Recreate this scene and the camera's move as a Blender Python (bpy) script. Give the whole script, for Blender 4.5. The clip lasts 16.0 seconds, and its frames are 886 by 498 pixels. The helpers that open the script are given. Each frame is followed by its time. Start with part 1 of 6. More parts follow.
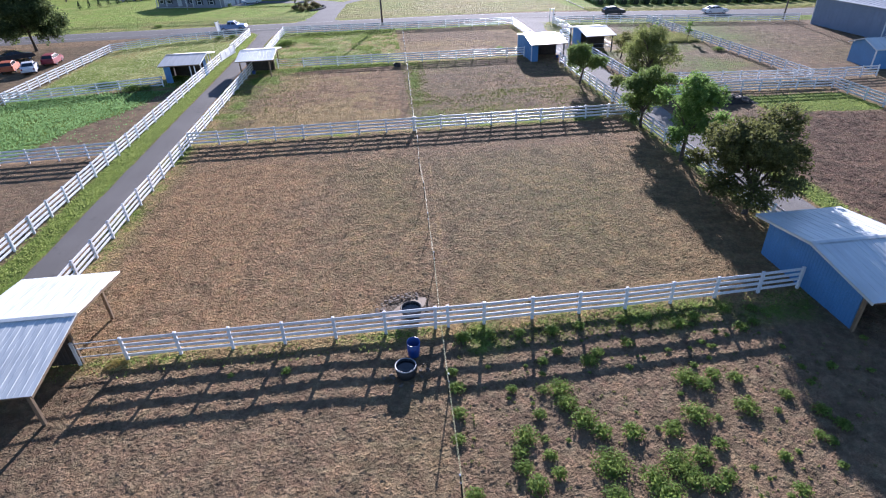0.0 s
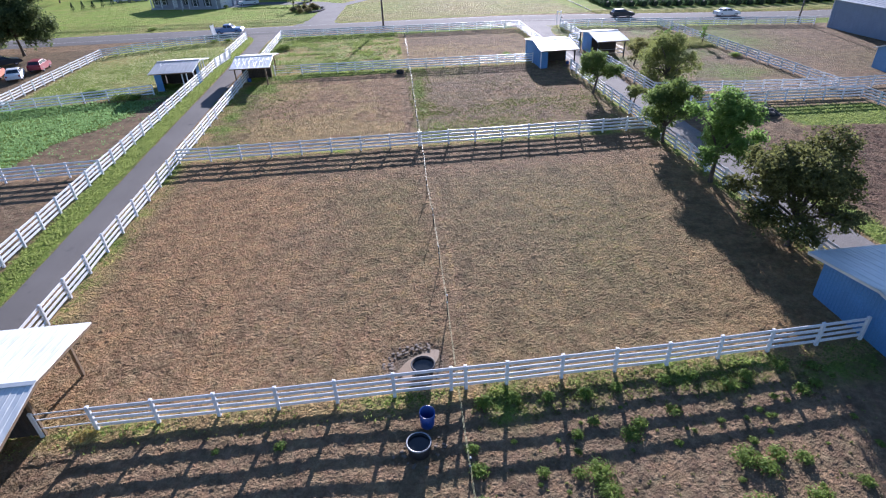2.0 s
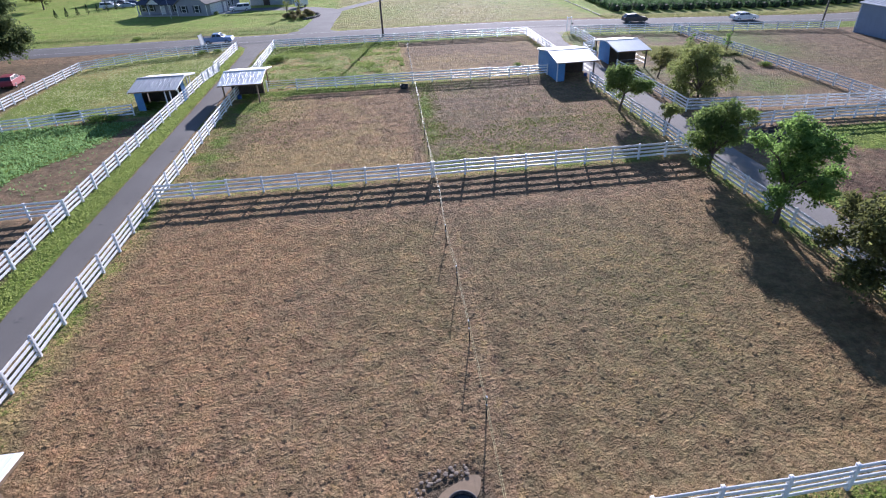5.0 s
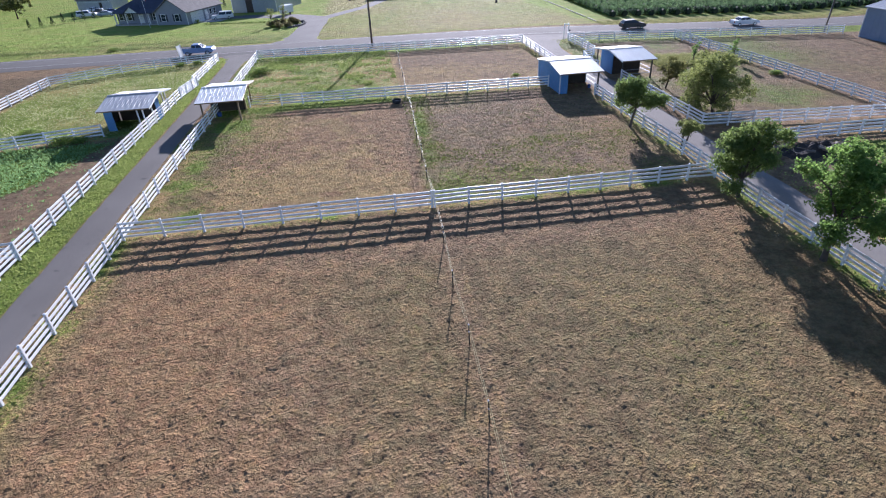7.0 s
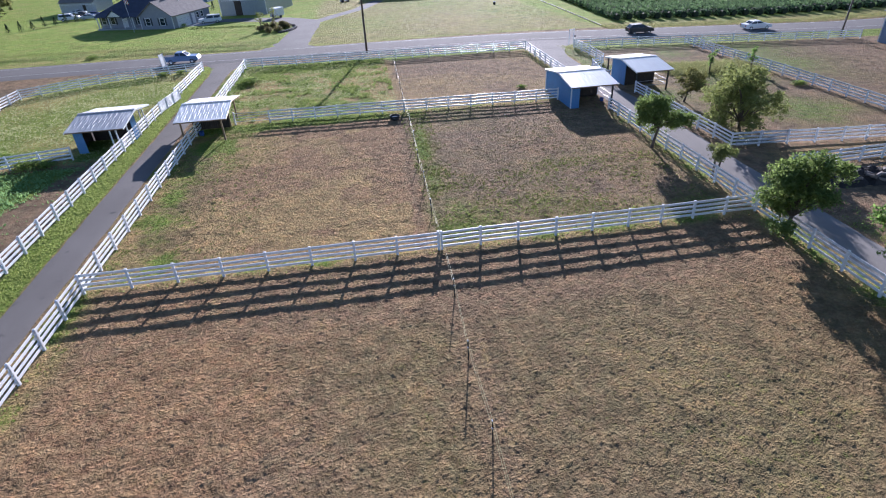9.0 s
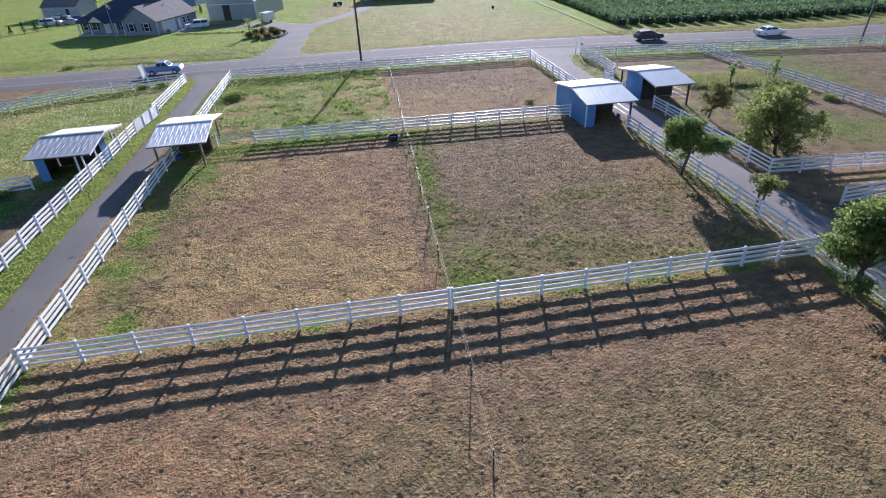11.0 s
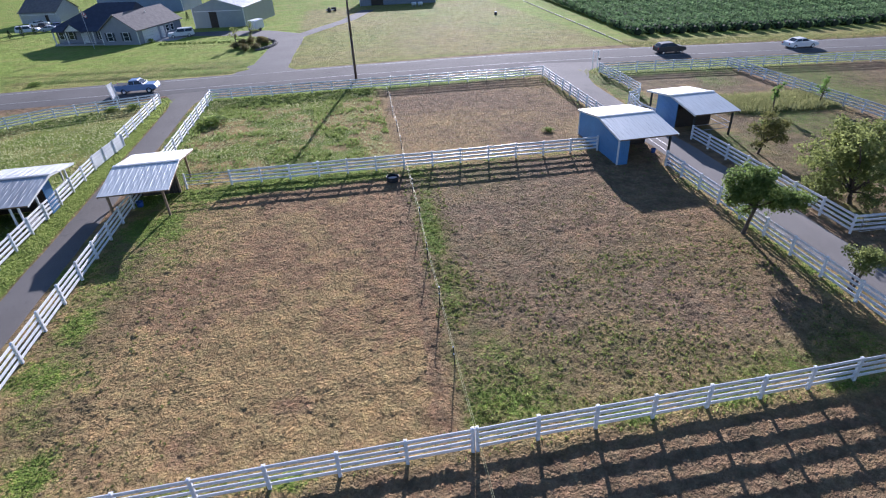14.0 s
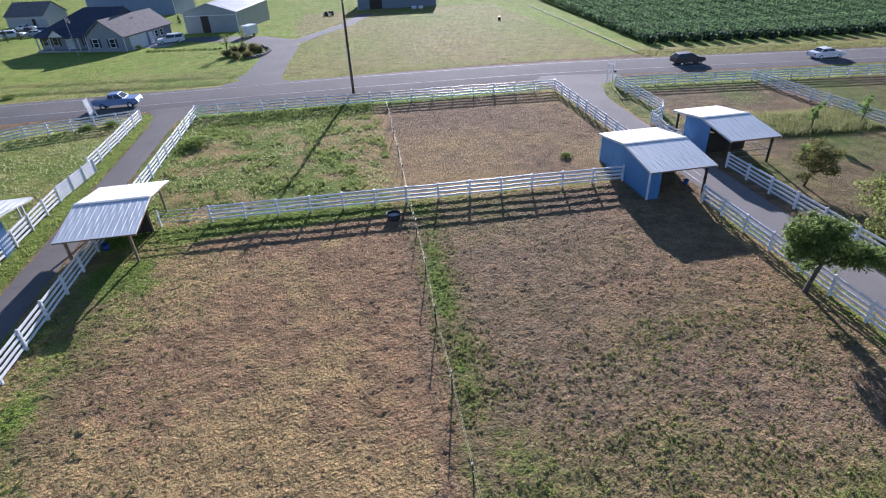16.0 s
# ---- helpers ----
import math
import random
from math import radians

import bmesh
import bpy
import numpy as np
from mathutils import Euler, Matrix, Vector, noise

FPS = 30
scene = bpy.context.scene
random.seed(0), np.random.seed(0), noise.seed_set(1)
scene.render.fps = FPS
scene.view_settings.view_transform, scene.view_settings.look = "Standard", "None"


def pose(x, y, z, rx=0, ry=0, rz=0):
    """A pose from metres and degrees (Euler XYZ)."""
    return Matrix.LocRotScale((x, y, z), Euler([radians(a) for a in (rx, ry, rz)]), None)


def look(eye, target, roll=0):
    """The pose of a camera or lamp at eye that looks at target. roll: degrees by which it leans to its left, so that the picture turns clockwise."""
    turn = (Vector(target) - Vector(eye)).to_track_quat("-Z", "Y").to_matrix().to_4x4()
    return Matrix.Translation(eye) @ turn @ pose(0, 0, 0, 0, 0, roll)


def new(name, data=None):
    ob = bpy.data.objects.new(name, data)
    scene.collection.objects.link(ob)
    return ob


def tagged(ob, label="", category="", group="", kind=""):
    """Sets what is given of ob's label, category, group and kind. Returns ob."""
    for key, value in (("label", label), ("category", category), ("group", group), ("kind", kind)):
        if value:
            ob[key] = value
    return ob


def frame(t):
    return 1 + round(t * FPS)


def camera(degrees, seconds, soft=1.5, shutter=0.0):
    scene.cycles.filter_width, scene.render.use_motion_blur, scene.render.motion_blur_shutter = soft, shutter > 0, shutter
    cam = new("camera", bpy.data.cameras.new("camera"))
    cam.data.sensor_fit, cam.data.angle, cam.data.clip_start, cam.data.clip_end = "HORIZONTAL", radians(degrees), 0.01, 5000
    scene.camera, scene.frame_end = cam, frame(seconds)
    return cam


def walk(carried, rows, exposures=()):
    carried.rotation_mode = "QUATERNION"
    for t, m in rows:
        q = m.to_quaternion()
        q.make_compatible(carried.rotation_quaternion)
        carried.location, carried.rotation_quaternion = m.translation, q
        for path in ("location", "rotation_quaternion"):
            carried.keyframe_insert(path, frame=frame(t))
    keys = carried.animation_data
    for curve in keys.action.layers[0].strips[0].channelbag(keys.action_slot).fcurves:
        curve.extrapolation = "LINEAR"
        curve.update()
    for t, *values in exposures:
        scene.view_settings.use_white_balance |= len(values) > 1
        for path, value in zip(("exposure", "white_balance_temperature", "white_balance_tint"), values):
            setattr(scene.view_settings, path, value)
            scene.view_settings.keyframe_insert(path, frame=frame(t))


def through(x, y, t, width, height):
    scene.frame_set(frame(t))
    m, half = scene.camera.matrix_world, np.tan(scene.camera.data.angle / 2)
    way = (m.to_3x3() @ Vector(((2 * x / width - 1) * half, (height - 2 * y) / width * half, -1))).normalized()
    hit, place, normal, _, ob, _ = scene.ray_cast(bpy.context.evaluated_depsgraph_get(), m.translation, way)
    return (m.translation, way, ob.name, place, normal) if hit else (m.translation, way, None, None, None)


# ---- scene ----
cam = camera(78.0, 16.0, soft=1.15)
EXPOSURE, KELVIN, TINT = 1.24, 5690, 26
PATH = [
    (0, (-1.476, -21.121, 17.436), (-1.315, -19.419, 16.398), -2.2),
    (0.5, (-1.49, -20.06, 17.453), (-1.329, -18.358, 16.416), -2.3),
    (1, (-1.569, -19.088, 17.487), (-1.406, -17.386, 16.449), -2.2),
    (1.5, (-1.607, -17.997, 17.492), (-1.447, -16.294, 16.455), -2.4),
    (2, (-1.755, -16.97, 17.568), (-1.592, -15.27, 16.527), -2.2),
    (2.5, (-1.89, -15.815, 17.619), (-1.727, -14.115, 16.578), -2.3),
    (3, (-2.0, -14.778, 17.68), (-1.839, -13.079, 16.636), -2.3),
    (3.5, (-2.164, -13.548, 17.698), (-2.002, -11.849, 16.655), -2.2),
    (4, (-2.319, -12.422, 17.67), (-2.158, -10.723, 16.627), -2.3),
    (6.5, (-2.77, -6.124, 17.327), (-2.56, -4.421, 16.299), -2.8),
    (7, (-2.807, -4.894, 17.371), (-2.592, -3.192, 16.343), -2.8),
    (7.5, (-2.869, -3.383, 17.461), (-2.646, -1.683, 16.431), -2.9),
    (8, (-2.847, -2.061, 17.493), (-2.62, -0.362, 16.463), -2.9),
    (8.5, (-2.831, -0.555, 17.569), (-2.601, 1.143, 16.538), -2.9),
    (9, (-2.781, 0.768, 17.642), (-2.548, 2.464, 16.609), -2.9),
    (11.5, (-2.589, 8.215, 17.69), (-2.334, 9.91, 16.658), -2.9),
    (12, (-2.489, 9.642, 17.714), (-2.233, 11.336, 16.683), -2.9),
    (12.5, (-2.382, 11.244, 17.778), (-2.123, 12.937, 16.747), -2.9),
    (13, (-2.294, 12.643, 17.818), (-2.033, 14.336, 16.787), -2.9),
    (13.5, (-2.154, 14.261, 17.924), (-1.891, 15.953, 16.892), -2.9),
    (14, (-2.022, 15.702, 17.915), (-1.758, 17.395, 16.884), -2.9),
    (14.5, (-1.898, 17.338, 18.014), (-1.632, 19.031, 16.982), -2.9),
    (15, (-1.776, 18.731, 18.069), (-1.51, 20.423, 17.037), -2.9),
    (15.5, (-1.628, 20.364, 18.139), (-1.361, 22.056, 17.106), -2.9),
    (16, (-1.548, 21.831, 18.115), (-1.279, 23.524, 17.084), -2.8),
]
walk(cam, [(t, look(eye, target, roll)) for t, eye, target, roll in PATH], [(0.0, EXPOSURE, KELVIN, TINT), (2.0, EXPOSURE, KELVIN, TINT), (4.0, EXPOSURE - 0.07, KELVIN, TINT), (7.0, EXPOSURE - 0.09, KELVIN, TINT), (14.0, EXPOSURE - 0.16, KELVIN, TINT), (16.0, EXPOSURE - 0.18, KELVIN, TINT)])

# ---- light ----
SUN_AZ, SUN_EL = 13.2, 15.4          # degrees from +y towards +x, and above the horizon
sun_way = Vector((math.sin(radians(SUN_AZ)) * math.cos(radians(SUN_EL)), math.cos(radians(SUN_AZ)) * math.cos(radians(SUN_EL)), math.sin(radians(SUN_EL))))
world = bpy.data.worlds.new("sky")
scene.world = world
world.use_nodes = True
wn = world.node_tree
sky = wn.nodes.new("ShaderNodeTexSky")
sky.sky_type, sky.sun_disc = "NISHITA", False
sky.dust_density, sky.ozone_density, sky.air_density = 0.2, 3.4, 1.1
sky.sun_elevation, sky.sun_rotation = radians(SUN_EL), radians(SUN_AZ)
wn.links.new(sky.outputs[0], wn.nodes["Background"].inputs[0])
wn.nodes["Background"].inputs[1].default_value = 0.068
sun = new("sun", bpy.data.lights.new("sun", "SUN"))
sun.data.energy, sun.data.angle, sun.data.color = 5.0, radians(0.55), (1.0, 0.968, 0.89)
sun.matrix_world = look(sun_way * 200, (0, 0, 0))


# ---- materials ----
def material(name, rough=0.8, metal=0.0):
    m = bpy.data.materials.new(name)
    m.use_nodes = True
    n = m.node_tree
    b = n.nodes["Principled BSDF"]
    b.inputs["Roughness"].default_value, b.inputs["Metallic"].default_value = rough, metal
    return m, n, b


def coords(n, kind="Object"):
    if kind == "World":
        return n.nodes.new("ShaderNodeNewGeometry").outputs["Position"]
    return n.nodes.new("ShaderNodeTexCoord").outputs[kind]


def noise_node(n, at, scale, detail=3.0, rough=0.55):
    t = n.nodes.new("ShaderNodeTexNoise")
    t.inputs["Scale"].default_value, t.inputs["Detail"].default_value, t.inputs["Roughness"].default_value = scale, detail, rough
    n.links.new(at, t.inputs["Vector"])
    return t.outputs["Fac"]


def ramp(n, fac, stops):
    r = n.nodes.new("ShaderNodeValToRGB")
    e = r.color_ramp.elements
    e[0].position, e[0].color = stops[0][0], (*stops[0][1], 1)
    e[1].position, e[1].color = stops[-1][0], (*stops[-1][1], 1)
    for p, c in stops[1:-1]:
        e.new(p).color = (*c, 1)
    n.links.new(fac, r.inputs[0])
    return r.outputs[0]


def mix(n, fac, a, b, how="MIX"):
    m = n.nodes.new("ShaderNodeMix")
    m.data_type, m.blend_type = "RGBA", how
    for value, slot in ((fac, 0), (a, 6), (b, 7)):
        if isinstance(value, (int, float)):
            m.inputs[slot].default_value = value
        elif isinstance(value, tuple):
            m.inputs[slot].default_value = (*value, 1)
        else:
            n.links.new(value, m.inputs[slot])
    return m.outputs[2]


def calc(n, how, a, b=0.0, c=0.0):
    m = n.nodes.new("ShaderNodeMath")
    m.operation = how
    for slot, value in enumerate((a, b, c)):
        if isinstance(value, (int, float)):
            m.inputs[slot].default_value = value
        else:
            n.links.new(value, m.inputs[slot])
    return m.outputs[0]


def spread(n, value, low, high):
    m = n.nodes.new("ShaderNodeMapRange")
    m.interpolation_type = "SMOOTHSTEP"
    m.inputs[1].default_value, m.inputs[2].default_value = low, high
    n.links.new(value, m.inputs[0])
    return m.outputs[0]


def bump(n, b, height, strength=0.5, far=0.02):
    k = n.nodes.new("ShaderNodeBump")
    k.inputs["Strength"].default_value, k.inputs["Distance"].default_value = strength, far
    n.links.new(height, k.inputs["Height"])
    n.links.new(k.outputs[0], b.inputs["Normal"])


def plain(name, colour, rough=0.6, metal=0.0, vary=0.25, scale=3.0, grain=40.0, relief=0.15, per_object=0.0):
    """Paint, timber, metal or leaf: two scales of variation about one colour."""
    m, n, b = material(name, rough, metal)
    at = coords(n, "Object")
    broad, fine = noise_node(n, at, scale), noise_node(n, at, grain)
    dark = tuple(c * (1 - vary) for c in colour)
    light = tuple(min(1, c * (1 + vary * 0.6)) for c in colour)
    c = ramp(n, broad, [(0.3, dark), (0.7, light)])
    c = mix(n, spread(n, fine, 0.35, 0.75), c, tuple(v * 0.8 for v in colour))
    if per_object:
        info = n.nodes.new("ShaderNodeObjectInfo")
        hsv = n.nodes.new("ShaderNodeHueSaturation")
        n.links.new(c, hsv.inputs["Color"])
        n.links.new(calc(n, "MULTIPLY_ADD", info.outputs["Random"], per_object, 1 - per_object * 0.5), hsv.inputs["Value"])
        c = hsv.outputs[0]
    n.links.new(c, b.inputs["Base Color"])
    if relief:
        bump(n, b, fine, relief, 0.01)
    return m


def leafy(name, colour, second, rough=0.55, through=0.35, gloss=0.12):
    """Leaves: colour from piece to piece, and light passing through."""
    m, n, b = material(name, max(rough, 0.7))
    b.inputs["Specular IOR Level"].default_value = gloss
    g = n.nodes.new("ShaderNodeNewGeometry")
    c = ramp(n, g.outputs["Random Per Island"], [(0.0, tuple(v * 0.6 for v in colour)), (0.5, colour), (1.0, second)])
    c = mix(n, spread(n, noise_node(n, coords(n), 0.9), 0.35, 0.7), c, tuple(v * 0.75 for v in colour))
    n.links.new(c, b.inputs["Base Color"])
    t = n.nodes.new("ShaderNodeBsdfTranslucent")
    n.links.new(mix(n, 0.35, c, second), t.inputs[0])
    s = n.nodes.new("ShaderNodeMixShader")
    s.inputs[0].default_value = through
    n.links.new(b.outputs[0], s.inputs[1])
    n.links.new(t.outputs[0], s.inputs[2])
    n.links.new(s.outputs[0], n.nodes["Material Output"].inputs[0])
    return m


WHITE = plain("white_fence_paint", (0.87, 0.87, 0.87), 0.45, vary=0.07, scale=0.9, grain=25, relief=0.05, per_object=0.12)
WHITE_GREY = plain("weathered_white_paint", (0.82, 0.83, 0.84), 0.55, vary=0.12, scale=1.2, grain=18, relief=0.08, per_object=0.2)
TRIM = plain("white_trim", (0.78, 0.79, 0.80), 0.5, vary=0.12)
BLUE = plain("blue_wall_paint", (0.10, 0.27, 0.52), 0.55, vary=0.14, scale=0.8, grain=14, relief=0.05)
BLUE_TUB = plain("blue_plastic", (0.02, 0.075, 0.30), 0.35, vary=0.15)
TIMBER = plain("weathered_timber", (0.25, 0.17, 0.10), 0.8, vary=0.3, scale=4, grain=30)
POLE_WOOD = plain("dark_pole_timber", (0.10, 0.075, 0.055), 0.85, vary=0.3, scale=2, grain=30)
BARK = plain("bark", (0.11, 0.085, 0.065), 0.9, vary=0.35, scale=5, grain=35, relief=0.6)
RUBBER = plain("black_rubber", (0.022, 0.022, 0.025), 0.6, vary=0.3, scale=6)
STEEL = plain("galvanised_pipe", (0.40, 0.41, 0.42), 0.45, metal=0.7, vary=0.2)
DARK_STEEL = plain("dark_steel_post", (0.05, 0.055, 0.05), 0.6, metal=0.4, vary=0.3)
TAPE = plain("cream_fence_tape", (0.50, 0.47, 0.22), 0.6, vary=0.2, scale=1.0)
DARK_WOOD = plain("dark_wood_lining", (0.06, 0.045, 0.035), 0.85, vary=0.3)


def roof_metal(name, colour, rough, metal=0.75, streak=0.25):
    m, n, b = material(name, rough, metal)
    at = coords(n)
    mp = n.nodes.new("ShaderNodeMapping")
    mp.inputs["Scale"].default_value = (2.2, 0.16, 0.3)
    n.links.new(at, mp.inputs[0])
    s = noise_node(n, mp.outputs[0], 2.0, 4)
    w = noise_node(n, at, 0.5, 3)
    c = ramp(n, s, [(0.3, tuple(v * (1 - streak) for v in colour)), (0.7, colour)])
    c = mix(n, spread(n, w, 0.45, 0.75), c, tuple(v * 0.82 for v in colour))
    n.links.new(c, b.inputs["Base Color"])
    n.links.new(calc(n, "MULTIPLY_ADD", w, 0.12, rough - 0.06), b.inputs["Roughness"])
    return m


ROOF = roof_metal("galvanised_roof", (0.76, 0.78, 0.74), 0.42, 0.10, 0.14)
OLD_ROOF = roof_metal("weathered_galvanised_roof", (0.50, 0.52, 0.52), 0.55, 0.2, 0.35)


def asphalt(name, tone, tint=(1.0, 1.0, 1.03)):
    m, n, b = material(name, 0.95)
    at = coords(n, "World")
    a = ramp(n, noise_node(n, at, 0.18, 4), [(0.3, tuple(tone * 0.82 * t for t in tint)), (0.7, tuple(tone * 1.15 * t for t in tint))])
    f = noise_node(n, at, 30, 2)
    c = mix(n, spread(n, f, 0.4, 0.75), a, tuple(tone * 1.5 * t for t in tint))
    c = mix(n, spread(n, noise_node(n, at, 1.3, 5), 0.6, 0.78), c, (tone * 0.6, tone * 0.58, tone * 0.56))
    n.links.new(c, b.inputs["Base Color"])
    b.inputs["Specular IOR Level"].default_value = 0.15
    bump(n, b, f, 0.4, 0.008)
    return m


LANE = asphalt("worn_asphalt", 0.135, (1.08, 1.0, 0.91))
ROAD = asphalt("road_asphalt", 0.105, (1.06, 1.0, 0.94))
GRAVEL = asphalt("pale_gravel_asphalt", 0.19, (1.08, 1.0, 0.92))
LINE = plain("white_road_line", (0.46, 0.46, 0.45), 0.8, vary=0.4, scale=0.5)


def ground_material():
    """Soil, red soil, straw, grass, mown lawn and ploughed earth, mixed by what covers each place."""
    m, n, b = material("ground_cover", 0.95)
    at = coords(n, "World")
    one, two = n.nodes.new("ShaderNodeVertexColor"), n.nodes.new("ShaderNodeVertexColor")
    one.layer_name, two.layer_name = "cover", "cover_b"
    sa, sb = n.nodes.new("ShaderNodeSeparateColor"), n.nodes.new("ShaderNodeSeparateColor")
    n.links.new(one.outputs[0], sa.inputs[0])
    n.links.new(two.outputs[0], sb.inputs[0])
    green, straw, red = sa.outputs[0], sa.outputs[1], sa.outputs[2]
    lawn, plough, wet = sb.outputs[0], sb.outputs[1], sb.outputs[2]
    fine, mid, broad, crumb = noise_node(n, at, 9.0, 4, 0.65), noise_node(n, at, 2.2, 4, 0.6), noise_node(n, at, 0.22, 3), noise_node(n, at, 34.0, 3, 0.6)
    soil = ramp(n, mid, [(0.28, (0.18, 0.122, 0.078)), (0.5, (0.275, 0.190, 0.122)), (0.75, (0.39, 0.280, 0.180))])
    rust = ramp(n, mid, [(0.28, (0.25, 0.146, 0.076)), (0.72, (0.47, 0.30, 0.165))])
    c = mix(n, red, soil, rust)
    worn = ramp(n, mid, [(0.28, (0.168, 0.132, 0.060)), (0.75, (0.32, 0.258, 0.120))])
    c = mix(n, spread(n, green, 0.15, 0.5), c, worn)
    dry = ramp(n, fine, [(0.25, (0.29, 0.195, 0.092)), (0.7, (0.56, 0.395, 0.19))])
    edge = calc(n, "MULTIPLY_ADD", calc(n, "ADD", fine, mid), 0.5, 0.0)
    c = mix(n, spread(n, calc(n, "SUBTRACT", straw, edge), -0.12, 0.12), c, dry)
    turf = ramp(n, fine, [(0.2, (0.085, 0.140, 0.024)), (0.5, (0.180, 0.260, 0.046)), (0.85, (0.33, 0.39, 0.09))])
    c = mix(n, spread(n, calc(n, "SUBTRACT", green, edge), -0.12, 0.1), c, turf)
    mown = ramp(n, mid, [(0.25, (0.205, 0.29, 0.058)), (0.75, (0.33, 0.41, 0.100))])
    mown = mix(n, calc(n, "MULTIPLY", spread(n, broad, 0.42, 0.66), 0.7), mown, (0.35, 0.355, 0.11))
    c = mix(n, lawn, c, mown)
    tilled = ramp(n, mid, [(0.3, (0.105, 0.066, 0.048)), (0.7, (0.25, 0.160, 0.112))])
    c = mix(n, plough, c, tilled)
    c = mix(n, wet, c, (0.055, 0.045, 0.038))
    c = mix(n, calc(n, "MULTIPLY", spread(n, crumb, 0.52, 0.76), 0.5), c, (0.10, 0.075, 0.048))
    shift = n.nodes.new("ShaderNodeVectorMath")
    shift.operation = "ADD"
    n.links.new(at, shift.inputs[0])
    n.links.new(ramp(n, noise_node(n, at, 7.0, 2), [(0.2, (0.0, 0.0, 0.0)), (0.8, (0.16, 0.16, 0.16))]), shift.inputs[1])
    clods = None
    for scale, weight in ((4.8, 0.42), (11.0, 0.40)):
        cells = n.nodes.new("ShaderNodeTexVoronoi")
        cells.inputs["Scale"].default_value = scale
        n.links.new(shift.outputs[0], cells.inputs["Vector"])
        lump = calc(n, "MULTIPLY", spread(n, cells.outputs["Distance"], 0.62, 0.08), calc(n, "POWER", cells.outputs["Color"], 1.0))
        clods = calc(n, "MULTIPLY", lump, weight) if clods is None else calc(n, "MULTIPLY_ADD", lump, weight, clods)
    hollow = calc(n, "MULTIPLY_ADD", noise_node(n, at, 5.2, 3), 0.45, clods)
    # hollows between clods darker: soil there, and their shade put into the colour
    c = mix(n, calc(n, "MULTIPLY", calc(n, "MULTIPLY", spread(n, hollow, 0.36, 0.20), 0.34), calc(n, "SUBTRACT", 1.0, lawn)), c, (0.10, 0.076, 0.046))
    blotch, swirl = noise_node(n, at, 0.75, 4, 0.6), noise_node(n, at, 1.7, 3, 0.6)
    tone = ramp(n, blotch, [(0.30, (0.64, 0.66, 0.68)), (0.52, (1.0, 1.0, 1.0)), (0.72, (1.26, 1.21, 1.12))])
    c = mix(n, calc(n, "SUBTRACT", 1.0, calc(n, "MULTIPLY", lawn, 0.45)), c, mix(n, 1.0, c, tone, "MULTIPLY"))
    hue = ramp(n, swirl, [(0.32, (0.93, 1.03, 0.92)), (0.68, (1.07, 0.98, 0.94))])
    c = mix(n, 0.8, c, hue, "MULTIPLY")
    n.links.new(c, b.inputs["Base Color"])
    n.links.new(calc(n, "MULTIPLY_ADD", wet, -0.55, 0.95), b.inputs["Roughness"])
    n.links.new(calc(n, "MULTIPLY_ADD", lawn, -0.025, 0.05), b.inputs["Specular IOR Level"])
    h = calc(n, "ADD", calc(n, "MULTIPLY", fine, 0.35), calc(n, "MULTIPLY", crumb, 0.22))
    h = calc(n, "ADD", h, calc(n, "MULTIPLY", hollow, calc(n, "MULTIPLY_ADD", straw, 1.9, 1.2)))
    bump(n, b, h, 1.0, 0.10)
    return m


GROUND = ground_material()


